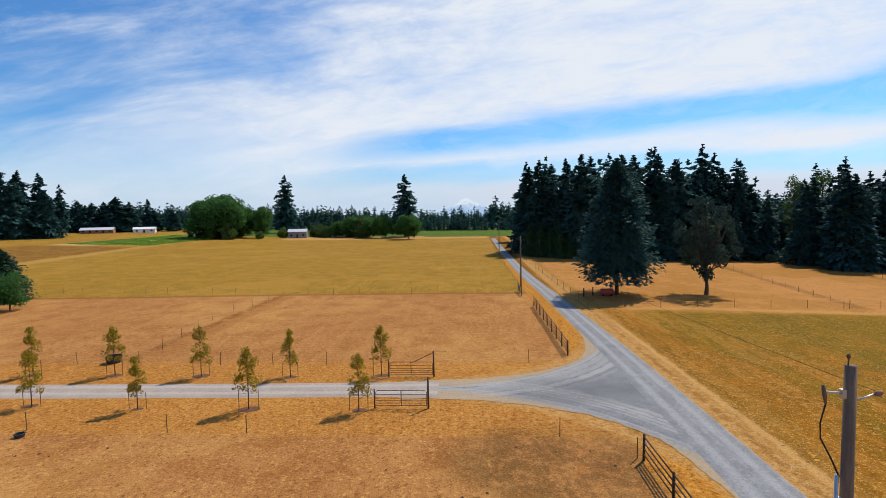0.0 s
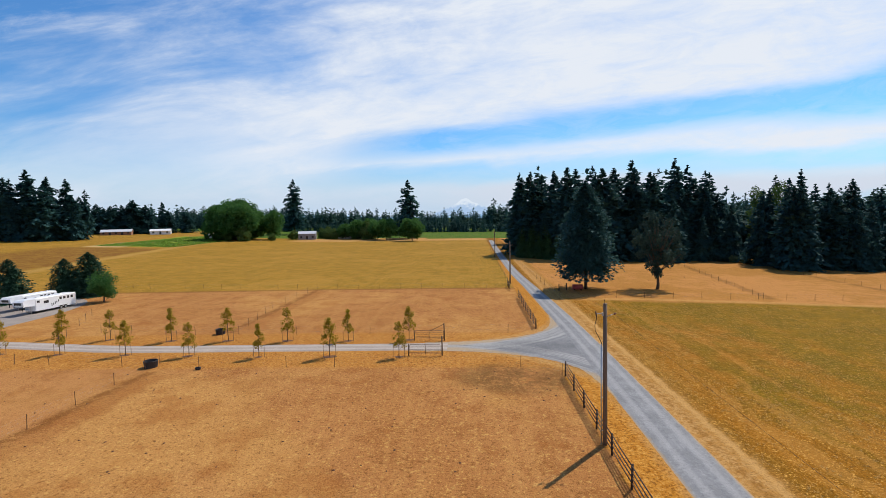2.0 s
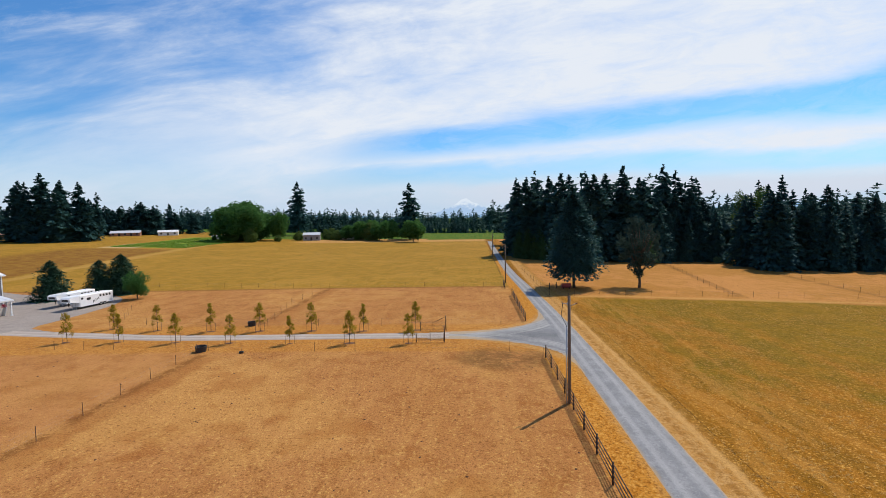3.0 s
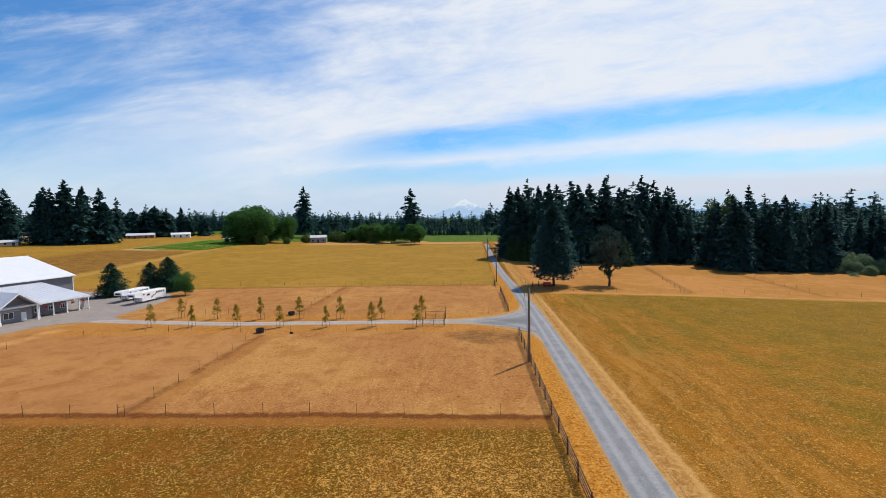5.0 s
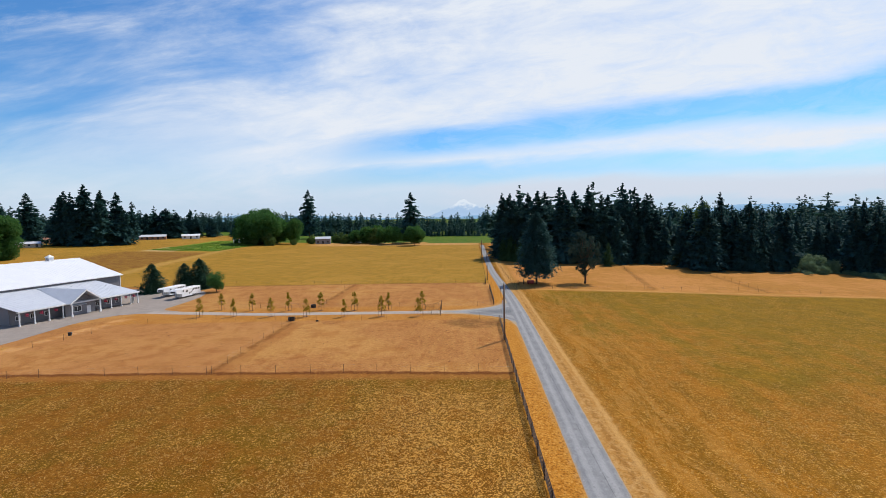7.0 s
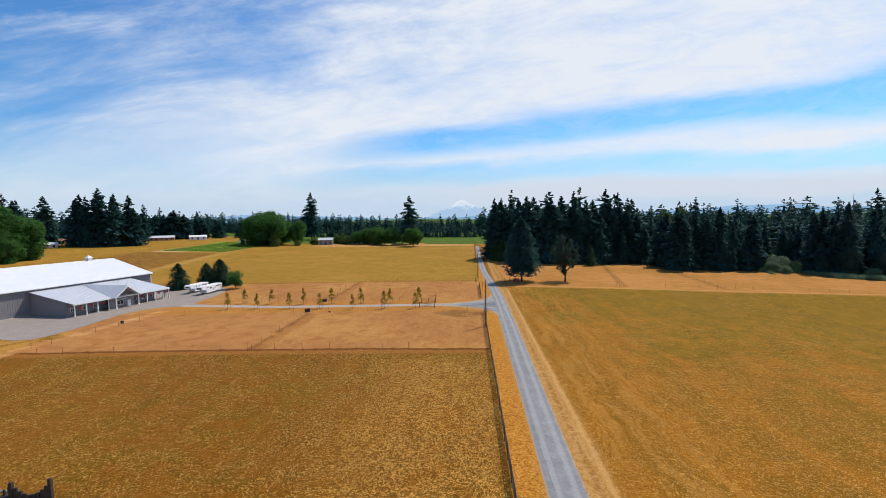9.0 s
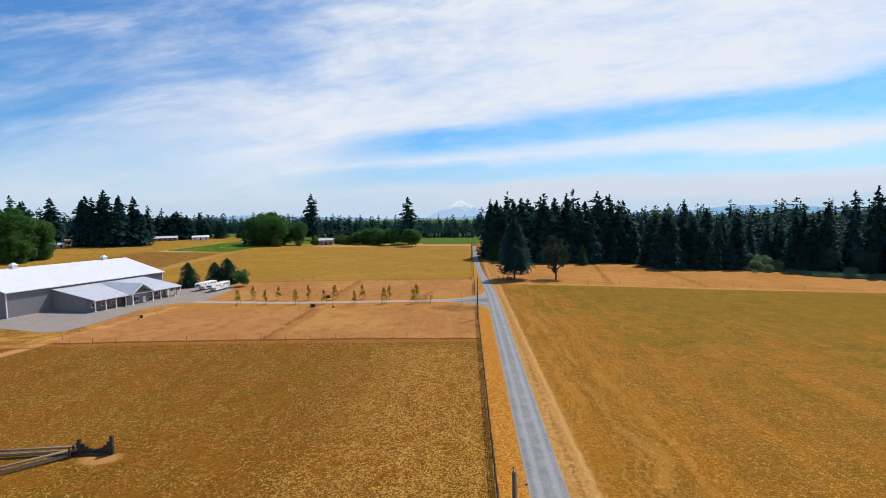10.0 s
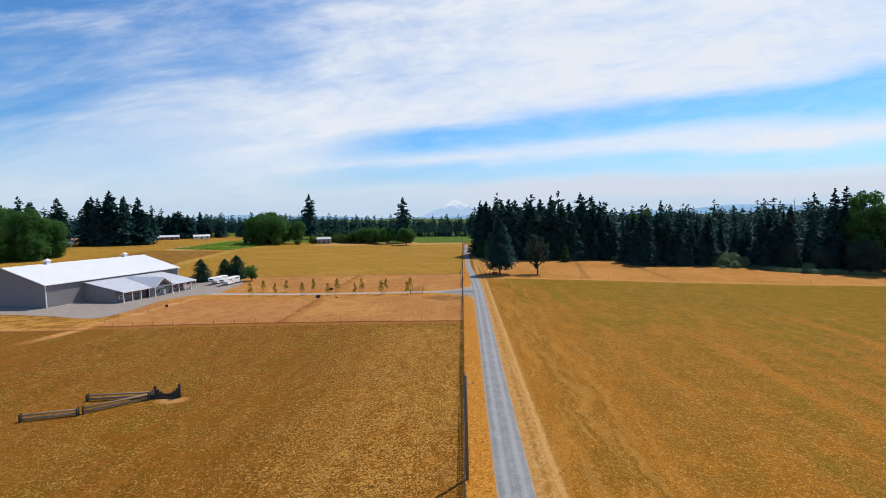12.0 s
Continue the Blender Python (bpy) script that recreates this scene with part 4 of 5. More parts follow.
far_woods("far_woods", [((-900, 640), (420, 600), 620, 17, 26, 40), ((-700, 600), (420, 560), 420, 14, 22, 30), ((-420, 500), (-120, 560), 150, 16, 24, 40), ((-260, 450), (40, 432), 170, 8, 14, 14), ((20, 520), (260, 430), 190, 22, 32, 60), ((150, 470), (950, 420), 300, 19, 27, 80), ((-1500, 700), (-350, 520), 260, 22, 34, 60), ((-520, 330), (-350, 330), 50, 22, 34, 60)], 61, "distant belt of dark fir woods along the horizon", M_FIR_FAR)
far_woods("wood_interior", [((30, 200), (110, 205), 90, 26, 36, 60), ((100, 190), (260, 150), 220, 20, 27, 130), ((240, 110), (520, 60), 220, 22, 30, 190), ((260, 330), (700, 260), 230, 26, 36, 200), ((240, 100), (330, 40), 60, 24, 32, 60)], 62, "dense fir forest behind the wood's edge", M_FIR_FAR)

# bramble fringe along the wood
rng2 = np.random.default_rng(71)
blobs = []
for _ in range(300):
    x = rng2.uniform(141, 218)
    y = float(wood_edge(x)) - rng2.uniform(6.0, 15.0) - (12.0 if 143 < x < 160 else 0.0)
    rr = rng2.uniform(0.6, 1.9)
    blobs.append((x, y, float(land(x, y)) + rr * 0.3, rr))
V, F = leaf_cloud(rng2, blobs, 0.24, 8, 0.8)
tagged(new("bramble_fringe", mesh_of("bramble_fringe", V, F, M_BRAMBLE)), "pale bramble thicket along the wood's edge", "bramble", kind="stuff")

# yard spruces by the trailers
spruce = put(fir("yard_spruce", 81, 9.0, 4.3, 0.02, 0.55, 13, 11000, M_SPRUCE, "dense blue-green spruce beside the gravel yard", "spruce", "yard spruces", ragged=0.4, size=0.034), -99.0, 76.5, 0, 1.07)
for x, y, s, w in ((-92.1, 83.0, 1.0, 1.0), (-88.0, 85.0, 1.14, 1.1)):
    again(spruce, x, y, rng.uniform(0, 360), s * w, s)
put(broadleaf("yard_shrub", 82, 6.4, 3.0, 0.2, M_LEAF, "dense rounded green shrub beside the trailers", 0.16, 40, 12, 0.34, category="shrub"), -78.0, 76.5, 0, 1.08)


# ---- young trees along the driveway ----
def sapling(seed, label):
    rg = np.random.default_rng(seed)
    ob = thing("young_tree", Matrix.Identity(4), label, "young tree", "driveway trees")
    h = 4.6
    part("trunk", MB().tube([(0, 0, -0.1), (0.02, 0.0, 1.4), (0, 0.02, 4.2)], [0.05, 0.04, 0.012], 6), M_BARK, ob, smooth=True)
    blobs = []
    for i in range(34):
        t = rg.random()
        z = 1.35 + 3.1 * t
        w = 1.1 * (1 - t) ** 0.7 * (0.6 + 0.4 * min(1, t * 5)) + 0.1
        a = rg.uniform(0, math.tau)
        q = w * rg.uniform(0.25, 1.0)
        blobs.append((math.cos(a) * q, math.sin(a) * q, z + rg.uniform(-0.1, 0.2), 0.28 * rg.uniform(0.7, 1.3)))
    twigs = MB()
    for cx, cy, cz, rr in blobs:
        twigs.tube([(0, 0, cz - 0.35), (cx, cy, cz)], [0.014, 0.006], 4)
    tagged(part("twig_work", twigs, M_BARK, ob), kind="stuff")
    V, F = leaf_cloud(rg, blobs, 0.085, 42)
    part("crown", mesh_of("crown", V, F, M_LEAF_YOUNG), M_LEAF_YOUNG, ob)
    for dx in (-0.75, 0.75):
        part("stake", MB().tube([(dx, 0.05, -0.1), (dx, 0.05, 1.55)], [0.03, 0.028], 6), M_STAKE, ob)
        part("tie", MB().tube([(dx, 0.05, 1.3), (dx * 0.4, 0.03, 1.27), (0, 0, 1.3)], [0.008] * 3, 4), M_CABLE, ob)
    mulch = MB()
    ring = [(0.85 * math.cos(w) * rg.uniform(0.85, 1.1), 0.6 * math.sin(w) * rg.uniform(0.85, 1.1)) for w in np.linspace(0, math.tau, 19)[:-1]]
    mulch.add([(0, 0, 0.07)] + [(x, y, 0.05) for x, y in ring] + [(x * 1.12, y * 1.12, -0.05) for x, y in ring], [(0, 1 + i, 1 + (i + 1) % 18) for i in range(18)] + [(1 + i, 19 + i, 19 + (i + 1) % 18, 1 + (i + 1) % 18) for i in range(18)])
    part("mulch", mulch, M_MULCH, ob, "dark mulch bed")
    return ob


sap = [sapling(k, "young staked driveway tree with yellowing leaves") for k in (91, 92, 93)]
first = [True] * 3
rows = [(-8.5, 34.2), (-16.8, 34.3), (-25.4, 34.3), (-34.4, 34.9), (-43.0, 35.6), (-52.3, 36.4), (-60.9, 36.9), (-8.3, 42.0), (-16.4, 41.6), (-24.8, 41.9), (-33.2, 42.2), (-41.4, 42.4), (-51.1, 43.6), (-60.0, 45.5)]
for i, (x, y) in enumerate(rows):
    k = i % 3
    s = float(rng.uniform(0.86, 1.0))
    if first[k]:
        put(sap[k], x, y, 4, s)
        first[k] = False
    else:
        again(sap[k], x, y, float(rng.choice([4, 184])), s)


# ---- fences ----
def rail_fence(name, x, y0, y1, label, step=4.1, height=1.48):
    """Dark pipe fence along y: posts and four rails a bay."""
    ob = thing(name, Matrix.Identity(4), label, "fence")
    ys = spaced(y0, y1, step)
    rg = np.random.default_rng(int(abs(y0 * 10)))
    post = MB().tube([(0, 0, -0.25), (0, 0, height + 0.05)], [0.08, 0.07], 8).mesh("post", M_FENCE, True)
    tops = []
    for y in ys:
        m = pose(x, y, float(land(x, y)), rg.normal(0, 0.7), rg.normal(0, 0.7), rg.uniform(0, 360))
        part("post", post, M_FENCE, ob, at=m)
        tops.append(m.translation)
    for a, b in zip(tops, tops[1:]):
        for z in (0.36, 0.71, 1.06, 1.41):
            part("rail", MB().tube([a + Vector((0, 0, z)), (a + b) / 2 + Vector((0, 0, z - 0.015)), b + Vector((0, 0, z))], [0.045] * 3, 6), M_FENCE, ob, smooth=True)
    return ob


rail_fence("pipe_fence", 9.5, 27.4, -132, "long dark brown pipe rail fence beside the road")
rail_fence("pipe_fence", 9.3, 48.4, 75.0, "short dark brown pipe rail fence at a paddock corner", 3.3)
rail_fence("pipe_fence", 8.4, 84.5, 91.0, "stub of dark rail fence at a field gateway", 3.2, 1.5)


def wire_fence(points, label, step=5.2, height=1.25):
    ob = thing("wire_fence", Matrix.Identity(4), label, "fence", "wire fences")
    rg = np.random.default_rng(int(abs(points[0][0] * 7 + points[0][1] * 13)))
    post = MB().box(-0.022, 0.022, -0.018, 0.018, -0.2, height).box(-0.006, 0.006, -0.018, 0.045, -0.2, height).box(-0.045, 0.045, -0.006, 0.006, -0.15, 0.05).mesh("post", M_RUST)
    prev = None
    for p0, p1 in zip(points, points[1:]):
        n = max(1, int(round(math.dist(p0, p1) / step)))
        for k in range(n + 1 if prev is None else n):
            t = (k if prev is None or k or True else k) / n
            if prev is not None and k == 0 and t == 0 and p0 != points[0]:
                continue
            x, y = p0[0] + (p1[0] - p0[0]) * t, p0[1] + (p1[1] - p0[1]) * t
            q = Vector((x, y, float(land(x, y))))
            part("post", post, M_RUST, ob, at=pose(*q, rg.normal(0, 1.2), rg.normal(0, 1.2), rg.uniform(-20, 20)))
            if prev is not None:
                for z in (0.45, 0.8, 1.15):
                    part("wire", MB().tube([prev + Vector((0, 0, z)), q + Vector((0, 0, z))], [0.0025] * 2, 4, False), M_WIRE, ob)
            prev = q
    return ob


wire_fence([(9.3, -5.4), (-20, -5.6), (-56, -6.3), (-80, -7.5)], "wire fence on thin steel posts between two paddocks")
wire_fence([(-34.6, -6.0), (-36.4, 29.8)], "wire fence on thin steel posts dividing a paddock")
wire_fence([(9.2, 27.6), (5.3, 30.3), (1.2, 32.4), (-3.4, 31.0), (-9.6, 30.3), (-26, 30.4), (-45, 31.6), (-64, 33.2), (-74, 27.0), (-80, 6), (-81, -7)], "wire fence on thin steel posts along the driveway")
wire_fence([(9.2, 48.2), (5.1, 46.0), (1.0, 44.3), (-3.0, 42.6), (-9, 45.2), (-30, 45.2), (-45, 46.2), (-62, 49.5), (-71, 66)], "wire fence on thin steel posts beyond the driveway")
wire_fence([(8.3, 87.5), (-36, 89.4), (-75, 93.5), (-95, 97)], "wire fence on thin steel posts before the hay field")
wire_fence([(-33.6, 46.0), (-37.0, 66), (-36, 89.0)], "wire fence on thin steel posts across the north paddock")
wire_fence([(8.8, 91.5), (9.0, 150), (8.8, 210)], "wire fence on thin steel posts beside the road", 6)
wire_fence([(17.4, 74.5), (34, 75.5), (80, 80), (116, 79), (160, 77)], "wire fence on thin steel posts before the east paddock", 6)
wire_fence([(17.6, 75.5), (16.6, 110), (16.0, 160)], "wire fence on thin steel posts along the paddock", 6)
wire_fence([(58, 78), (62, 100), (72, 150)], "wire fence on thin steel posts crossing the east paddock", 6)
wire_fence([(95, 80), (97, 110), (99, 150)], "wire fence on thin steel posts crossing the east paddock", 6)


# ---- gates ----
def gate(x, y, label, length=3.75, height=1.35):
    ob = thing("farm_gate", at(x, y), label, "gate", "driveway gates")
    rg = 0.025
    part("gate_post", MB().tube([(0.12, 0, -0.3), (0.12, 0, 2.35)], [0.075, 0.07], 10), M_GATE, ob, "tall dark hinge post", True)
    part("latch_post", MB().tube([(-length - 0.1, 0, -0.3), (-length - 0.1, 0, 1.45)], [0.06, 0.055], 8), M_GATE, ob, smooth=True)
    c = 0.12
    loop = [(0, 0, 0.22), (0, 0, height - c), (-c, 0, height), (-length + c, 0, height), (-length, 0, height - c), (-length, 0, 0.22), (0, 0, 0.22)]
    part("gate_frame", MB().tube(loop, [rg] * 7, 6), M_GATE, ob, smooth=True)
    for z in (0.40, 0.58, 0.78, 1.05):
        part("bar", MB().tube([(0, 0, z), (-length, 0, z)], [0.019] * 2, 6), M_GATE, ob, smooth=True)
    part("upright", MB().box(-length / 2 - 0.03, -length / 2 + 0.03, -0.03, 0.03, 0.2, height), M_GATE, ob)
    return ob


gate(-3.55, 34.6, "brown tubular steel farm gate standing open on a tall post")
g2 = gate(-3.7, 41.6, "brown tubular steel farm gate with a slanting brace")
part("brace", MB().tube([(0.15, 0.05, 2.2), (-1.7, 0.05, 1.3)], [0.03] * 2, 6), M_GATE, g2)


# ---- utility poles ----
def utility_pole(x, y, h, label, rich=False):
    ob = thing("utility_pole", at(x, y), label, "utility pole", "utility poles")
    part("shaft", MB().tube([(0, 0, -0.5), (0, 0, h * 0.5), (0, 0, h)], [0.165, 0.15, 0.135], 14), M_POLE, ob, smooth=True)
    part("top_pin", MB().tube([(-0.06, 0, h - 0.1), (-0.06, 0, h + 0.18)], [0.02] * 2, 6).tube([(-0.06, 0, h + 0.16), (-0.06, 0, h + 0.2), (-0.06, 0, h + 0.26), (-0.06, 0, h + 0.3)], [0.025, 0.045, 0.04, 0.025], 10), M_RUST, ob, "brown pin insulator", True)
    arm = part("bracket", MB().tube([(0.12, 0, h - 0.92), (0.62, -0.05, h - 0.70)], [0.024] * 2, 6), M_GALV, ob, smooth=True)
    part("insulator", MB().tube([(0.56, -0.05, h - 0.74), (0.66, -0.05, h - 0.70), (0.74, -0.05, h - 0.66)], [0.05, 0.075, 0.04], 10), M_BROWN_ROOF, arm, smooth=True)
    if rich:
        b = part("cutout_bracket", MB().tube([(-0.14, 0, h - 0.72), (-0.62, 0, h - 0.68)], [0.028] * 2, 6).box(-0.22, -0.12, -0.07, 0.07, h - 0.85, h - 0.62), M_GALV, ob, smooth=False)
        part("cutout", MB().tube([(-0.66, 0, h - 0.5), (-0.62, 0, h - 0.72), (-0.58, 0, h - 0.98)], [0.035, 0.055, 0.035], 10), M_POLE, b, "grey porcelain fuse cutout", True)
        part("riser_cable", MB().tube([(-0.58, 0, h - 0.98), (-0.7, 0, h - 1.5), (-0.68, 0, h - 1.9), (-0.42, 0, h - 2.4), (-0.2, 0, h - 2.9)], [0.022] * 5, 6), M_CABLE, ob, smooth=True)
        part("conduit", MB().tube([(-0.26, 0, 0.0), (-0.26, 0, h - 2.85)], [0.045] * 2, 8), M_GALV, ob, smooth=True)
        for z in (1.0, 3.4, 5.2, 6.6):
            part("standoff", MB().box(-0.30, -0.12, -0.03, 0.03, z, z + 0.06), M_GALV, ob)
        part("step_bolt", MB().tube([(0.14, 0, h - 2.6), (0.26, 0, h - 2.58)], [0.015] * 2, 6), M_RUST, ob)
    return ob


utility_pole(9.45, 12.6, 10.1, "weathered wooden utility pole with fuse and riser cable", True)
utility_pole(9.3, 95.2, 10.0, "slim weathered wooden utility pole beside the road")
utility_pole(9.3, 171.5, 10.0, "slim weathered wooden utility pole beside the road")
utility_pole(9.75, -75.5, 10.0, "weathered wooden utility pole behind the fence")


def span(a, b, sag, label):
    a, b = Vector(a), Vector(b)
    pts = [a.lerp(b, t) - Vector((0, 0, sag * 4 * t * (1 - t))) for t in np.linspace(0, 1, 15)]
    tagged(new("power_line", MB().tube(pts, [0.006] * 15, 4, False).mesh("power_line", M_CABLE)), label, "cable", "power lines")


for (xa, ya), (xb, yb) in (((9.45, 12.6), (9.3, 95.2)), ((9.3, 95.2), (9.3, 171.5)), ((9.75, -75.5), (9.45, 12.6))):
    span((xa + 0.7, ya, float(land(xa, ya)) + 9.4), (xb + 0.7, yb, float(land(xb, yb)) + 9.3), 0.9, "thin grey power line strung between poles")


# ---- the barn ----
def slab(m, q, thick):
    """A thick sheet from four upper corners."""
    up = [Vector(p) for p in q]
    n = (up[1] - up[0]).cross(up[3] - up[0]).normalized()
    if n.z < 0:
        n = -n
    return m.add([*up, *[p - n * thick for p in up]], [(0, 1, 2, 3), (7, 6, 5, 4), (0, 4, 5, 1), (1, 5, 6, 2), (2, 6, 7, 3), (3, 7, 4, 0)])


def seams(parent, a, b, c, d, step, mat):
    """Standing seams on a sheet roof a-b (eave), d-c (ridge)."""
    a, b, c, d = map(Vector, (a, b, c, d))
    n = max(2, int((b - a).length / step))
    rib = MB()
    for i in range(n + 1):
        t = i / n
        p, q = a.lerp(b, t), d.lerp(c, t)
        rib.tube([p + Vector((0, 0, 0.02)), q + Vector((0, 0, 0.02))], [0.016] * 2, 4, False)
    tagged(part("seam_ribs", rib, mat, parent), kind="stuff")


def barn():
    ob = thing("barn", pose(-105.3, 70.5, -0.75, 0, 0, -13.3), "large grey barn with a white metal roof and cupolas", "barn")
    W, L, E, R = 34.0, 50.5, 7.25, 12.1
    for x0, x1 in ((-0.2, 0), (-W, -W + 0.2)):
        part("side_wall", MB().box(x0, x1, -L, 0, -0.3, E), M_WALL, ob, "grey vertical metal siding")
    for y0, y1 in ((-0.2, 0), (-L, -L + 0.2)):
        pts = [(-W + 0.2, -0.3), (-0.2, -0.3), (-0.2, E), (-W / 2, R - 0.1), (-W + 0.2, E)]
        body = part("gable_wall", MB().add([(x, y0, z) for x, z in pts] + [(x, y1, z) for x, z in pts], [(0, 1, 2, 3, 4), (9, 8, 7, 6, 5)] + [(i, (i + 1) % 5 + 0, (i + 1) % 5 + 5, i + 5) for i in range(5)]), M_WALL, ob, "grey vertical metal siding")
    ribs = MB()
    for y in np.arange(-L + 0.4, 0, 0.6):
        ribs.box(0.0, 0.025, y, y + 0.06, 0.05, E - 0.2)
    for x in np.arange(-W + 0.5, -0.3, 0.6):
        top = R - 0.45 - abs(x + W / 2) * (R - E) / (W / 2)
        ribs.box(x, x + 0.06, -L - 0.025, -L, 0.05, top)
    tagged(part("siding_ribs", ribs, M_WALL, body), kind="stuff")
    for x, y in ((0.03, -L - 0.03), (0.03, 0.03)):
        part("corner_trim", MB().box(x - 0.25, x + 0.03, y - 0.12, y + 0.12, -0.2, E - 0.1), M_TRIM, ob)
    o = 0.6
    drop = o * (R - E) / (W / 2)
    for sgn, name in ((1, "roof"), (-1, "roof")):
        xe = -W / 2 + sgn * (W / 2 + o)
        q = [(xe, -L - o, E - drop + 0.12), (xe, o, E - drop + 0.12), (-W / 2, o, R + 0.12), (-W / 2, -L - o, R + 0.12)]
        rf = part(name, slab(MB(), q if sgn > 0 else q[::-1], 0.14), M_ROOF, ob, "white metal roof")
        seams(rf, q[0], q[1], q[2], q[3], 1.0, M_ROOF)
    part("ridge_cap", MB().tube([(-W / 2, -L - o, R + 0.14), (-W / 2, o, R + 0.14)], [0.12] * 2, 8), M_ROOF, ob)
    part("eave_gutter", MB().box(o - 0.02, o + 0.12, -L - o, o, E - drop - 0.12, E - drop + 0.08), M_TRIM, ob)
    part("rake_trim", MB().box(-W - o, -W / 2, -L - o - 0.05, -L - o - 0.005, 0, 0.22, Matrix.Translation((0, 0, E - drop - 0.08)) @ Matrix(((1, 0, 0, 0), (0, 1, 0, 0), ((R - E) / (W / 2), 0, 1, (R - E) / (W / 2) * (W + o)), (0, 0, 0, 1)))), M_TRIM, ob)
    part("rake_trim", MB().box(-W / 2, o, -L - o - 0.05, -L - o - 0.005, 0, 0.22, Matrix.Translation((0, 0, R - 0.08)) @ Matrix(((1, 0, 0, 0), (0, 1, 0, 0), (-(R - E) / (W / 2), 0, 1, -(R - E) / (W / 2) * (W / 2)), (0, 0, 0, 1)))), M_TRIM, ob)
    part("base_trim", MB().box(0.0, 0.05, -L, -38.8, -0.2, 0.18), M_TRIM, ob)
    for y in (-8.5, -37.5):
        cup = part("cupola", MB().box(-W / 2 - 0.7, -W / 2 + 0.7, y - 0.7, y + 0.7, R - 0.3, R + 1.15), M_TRIM, ob, "white louvred cupola")
        part("cupola_roof", MB().add([(-W / 2 + sx * 0.95, y + sy * 0.95, R + 1.12) for sx, sy in ((-1, -1), (1, -1), (1, 1), (-1, 1))] + [(-W / 2, y, R + 1.95)], [(3, 2, 1, 0), (0, 1, 4), (1, 2, 4), (2, 3, 4), (3, 0, 4)]), M_ROOF, cup)
        for k in range(4):
            part("louvre", MB().box(-W / 2 - 0.5, -W / 2 + 0.5, y - 0.74, y - 0.7, R + 0.2 + 0.2 * k, R + 0.3 + 0.2 * k), M_WALL, cup)
    # lean-to with a covered walk
    y0, y1, xw, xe, zl, zh = -39.0, -8.0, 13.0, 16.2, 3.55, 6.45
    slope = (zh - zl) / xe
    part("stable_front", MB().box(xw - 0.2, xw, y0 + 0.6, y1 - 3.0, -0.2, zl + slope * (xe - xw) - 0.1), M_WALL, ob, "grey stable wall under the low roof")
    for ya in (y0 + 0.4, y1 - 3.2):
        pts = [(0.05, -0.2), (xw - 0.2, -0.2), (xw - 0.2, zl + slope * (xe - xw + 0.2) - 0.12), (0.05, zh - 0.12)]
        part("stable_end", MB().add([(x, ya, z) for x, z in pts] + [(x, ya + 0.2, z) for x, z in pts], [(0, 1, 2, 3), (7, 6, 5, 4)] + [(i, i + 4, (i + 1) % 4 + 4, (i + 1) % 4) for i in range(4)]), M_WALL, ob, "grey stable end wall")
    q = [(xe + 0.3, y0, zl), (xe + 0.3, y1, zl), (0.05, y1, zh), (0.05, y0, zh)]
    lr = part("low_roof", slab(MB(), q, 0.12), M_ROOF2, ob, "pale metal lean-to roof")
    seams(lr, *q, 1.0, M_ROOF2)
    part("fascia", MB().box(xe + 0.3, xe + 0.34, y0, y1, zl - 0.28, zl + 0.02), M_TRIM, ob)
    part("soffit_beam", MB().box(xe - 0.15, xe + 0.05, y0, y1, zl - 0.4, zl - 0.14), M_TRIM, ob)
    posts = [-38.6, -35.4, -32.2, -29.0, -19.4, -16.4, -13.4, -10.6, -8.3]
    pm = MB().box(-0.11, 0.11, -0.11, 0.11, -0.2, zl - 0.36, bevel=0.02).box(-0.17, 0.17, -0.17, 0.17, -0.2, 0.5).mesh("porch_post", M_TRIM)
    for y in posts:
        part("porch_post", pm, M_TRIM, ob, at=pose(xe - 0.05, y, 0))
    # gabled entrance
    gy, gw, gp, gx = -24.2, 4.2, 6.6, 17.9
    ge = 3.55
    inner = xe - (gp - zl) / slope
    for s in (-1, 1):
        q = [(gx, gy + s * gw, ge), (xe - 0.2, gy + s * gw, ge), (max(inner, 0.1), gy, gp), (gx, gy, gp)]
        part("gable_roof", slab(MB(), q if s < 0 else q[::-1], 0.12), M_ROOF2, ob, "pale metal gable roof")
        part("gable_trim", MB().add([(gx + 0.02, gy + s * gw, ge - 0.02), (gx + 0.02, gy, gp - 0.02), (gx + 0.02, gy, gp - 0.36), (gx + 0.02, gy + s * gw, ge - 0.36), (gx + 0.07, gy + s * gw, ge), (gx + 0.07, gy, gp), (gx + 0.07, gy, gp - 0.36), (gx + 0.07, gy + s * gw, ge - 0.36)], [(0, 1, 2, 3), (7, 6, 5, 4), (0, 4, 5, 1), (3, 2, 6, 7)]), M_TRIM, ob)
        part("entrance_post", MB().box(gx - 0.5, gx - 0.26, gy + s * 3.6 - 0.12, gy + s * 3.6 + 0.12, -0.2, ge + 0.3, bevel=0.02).box(gx - 0.56, gx - 0.2, gy + s * 3.6 - 0.2, gy + s * 3.6 + 0.2, -0.2, 0.8, bevel=0.02), M_TRIM, ob)
    gab = MB().add([(gx - 2.4, gy - gw + 0.4, ge - 0.1), (gx - 2.4, gy + gw - 0.4, ge - 0.1), (gx - 2.4, gy, gp - 0.25), (gx - 2.55, gy - gw + 0.4, ge - 0.1), (gx - 2.55, gy + gw - 0.4, ge - 0.1), (gx - 2.55, gy, gp - 0.25)], [(0, 1, 2), (5, 4, 3), (0, 3, 4, 1)])
    gab.box(gx - 2.55, gx - 2.4, gy - gw + 0.4, gy + gw - 0.4, -0.2, ge - 0.1)
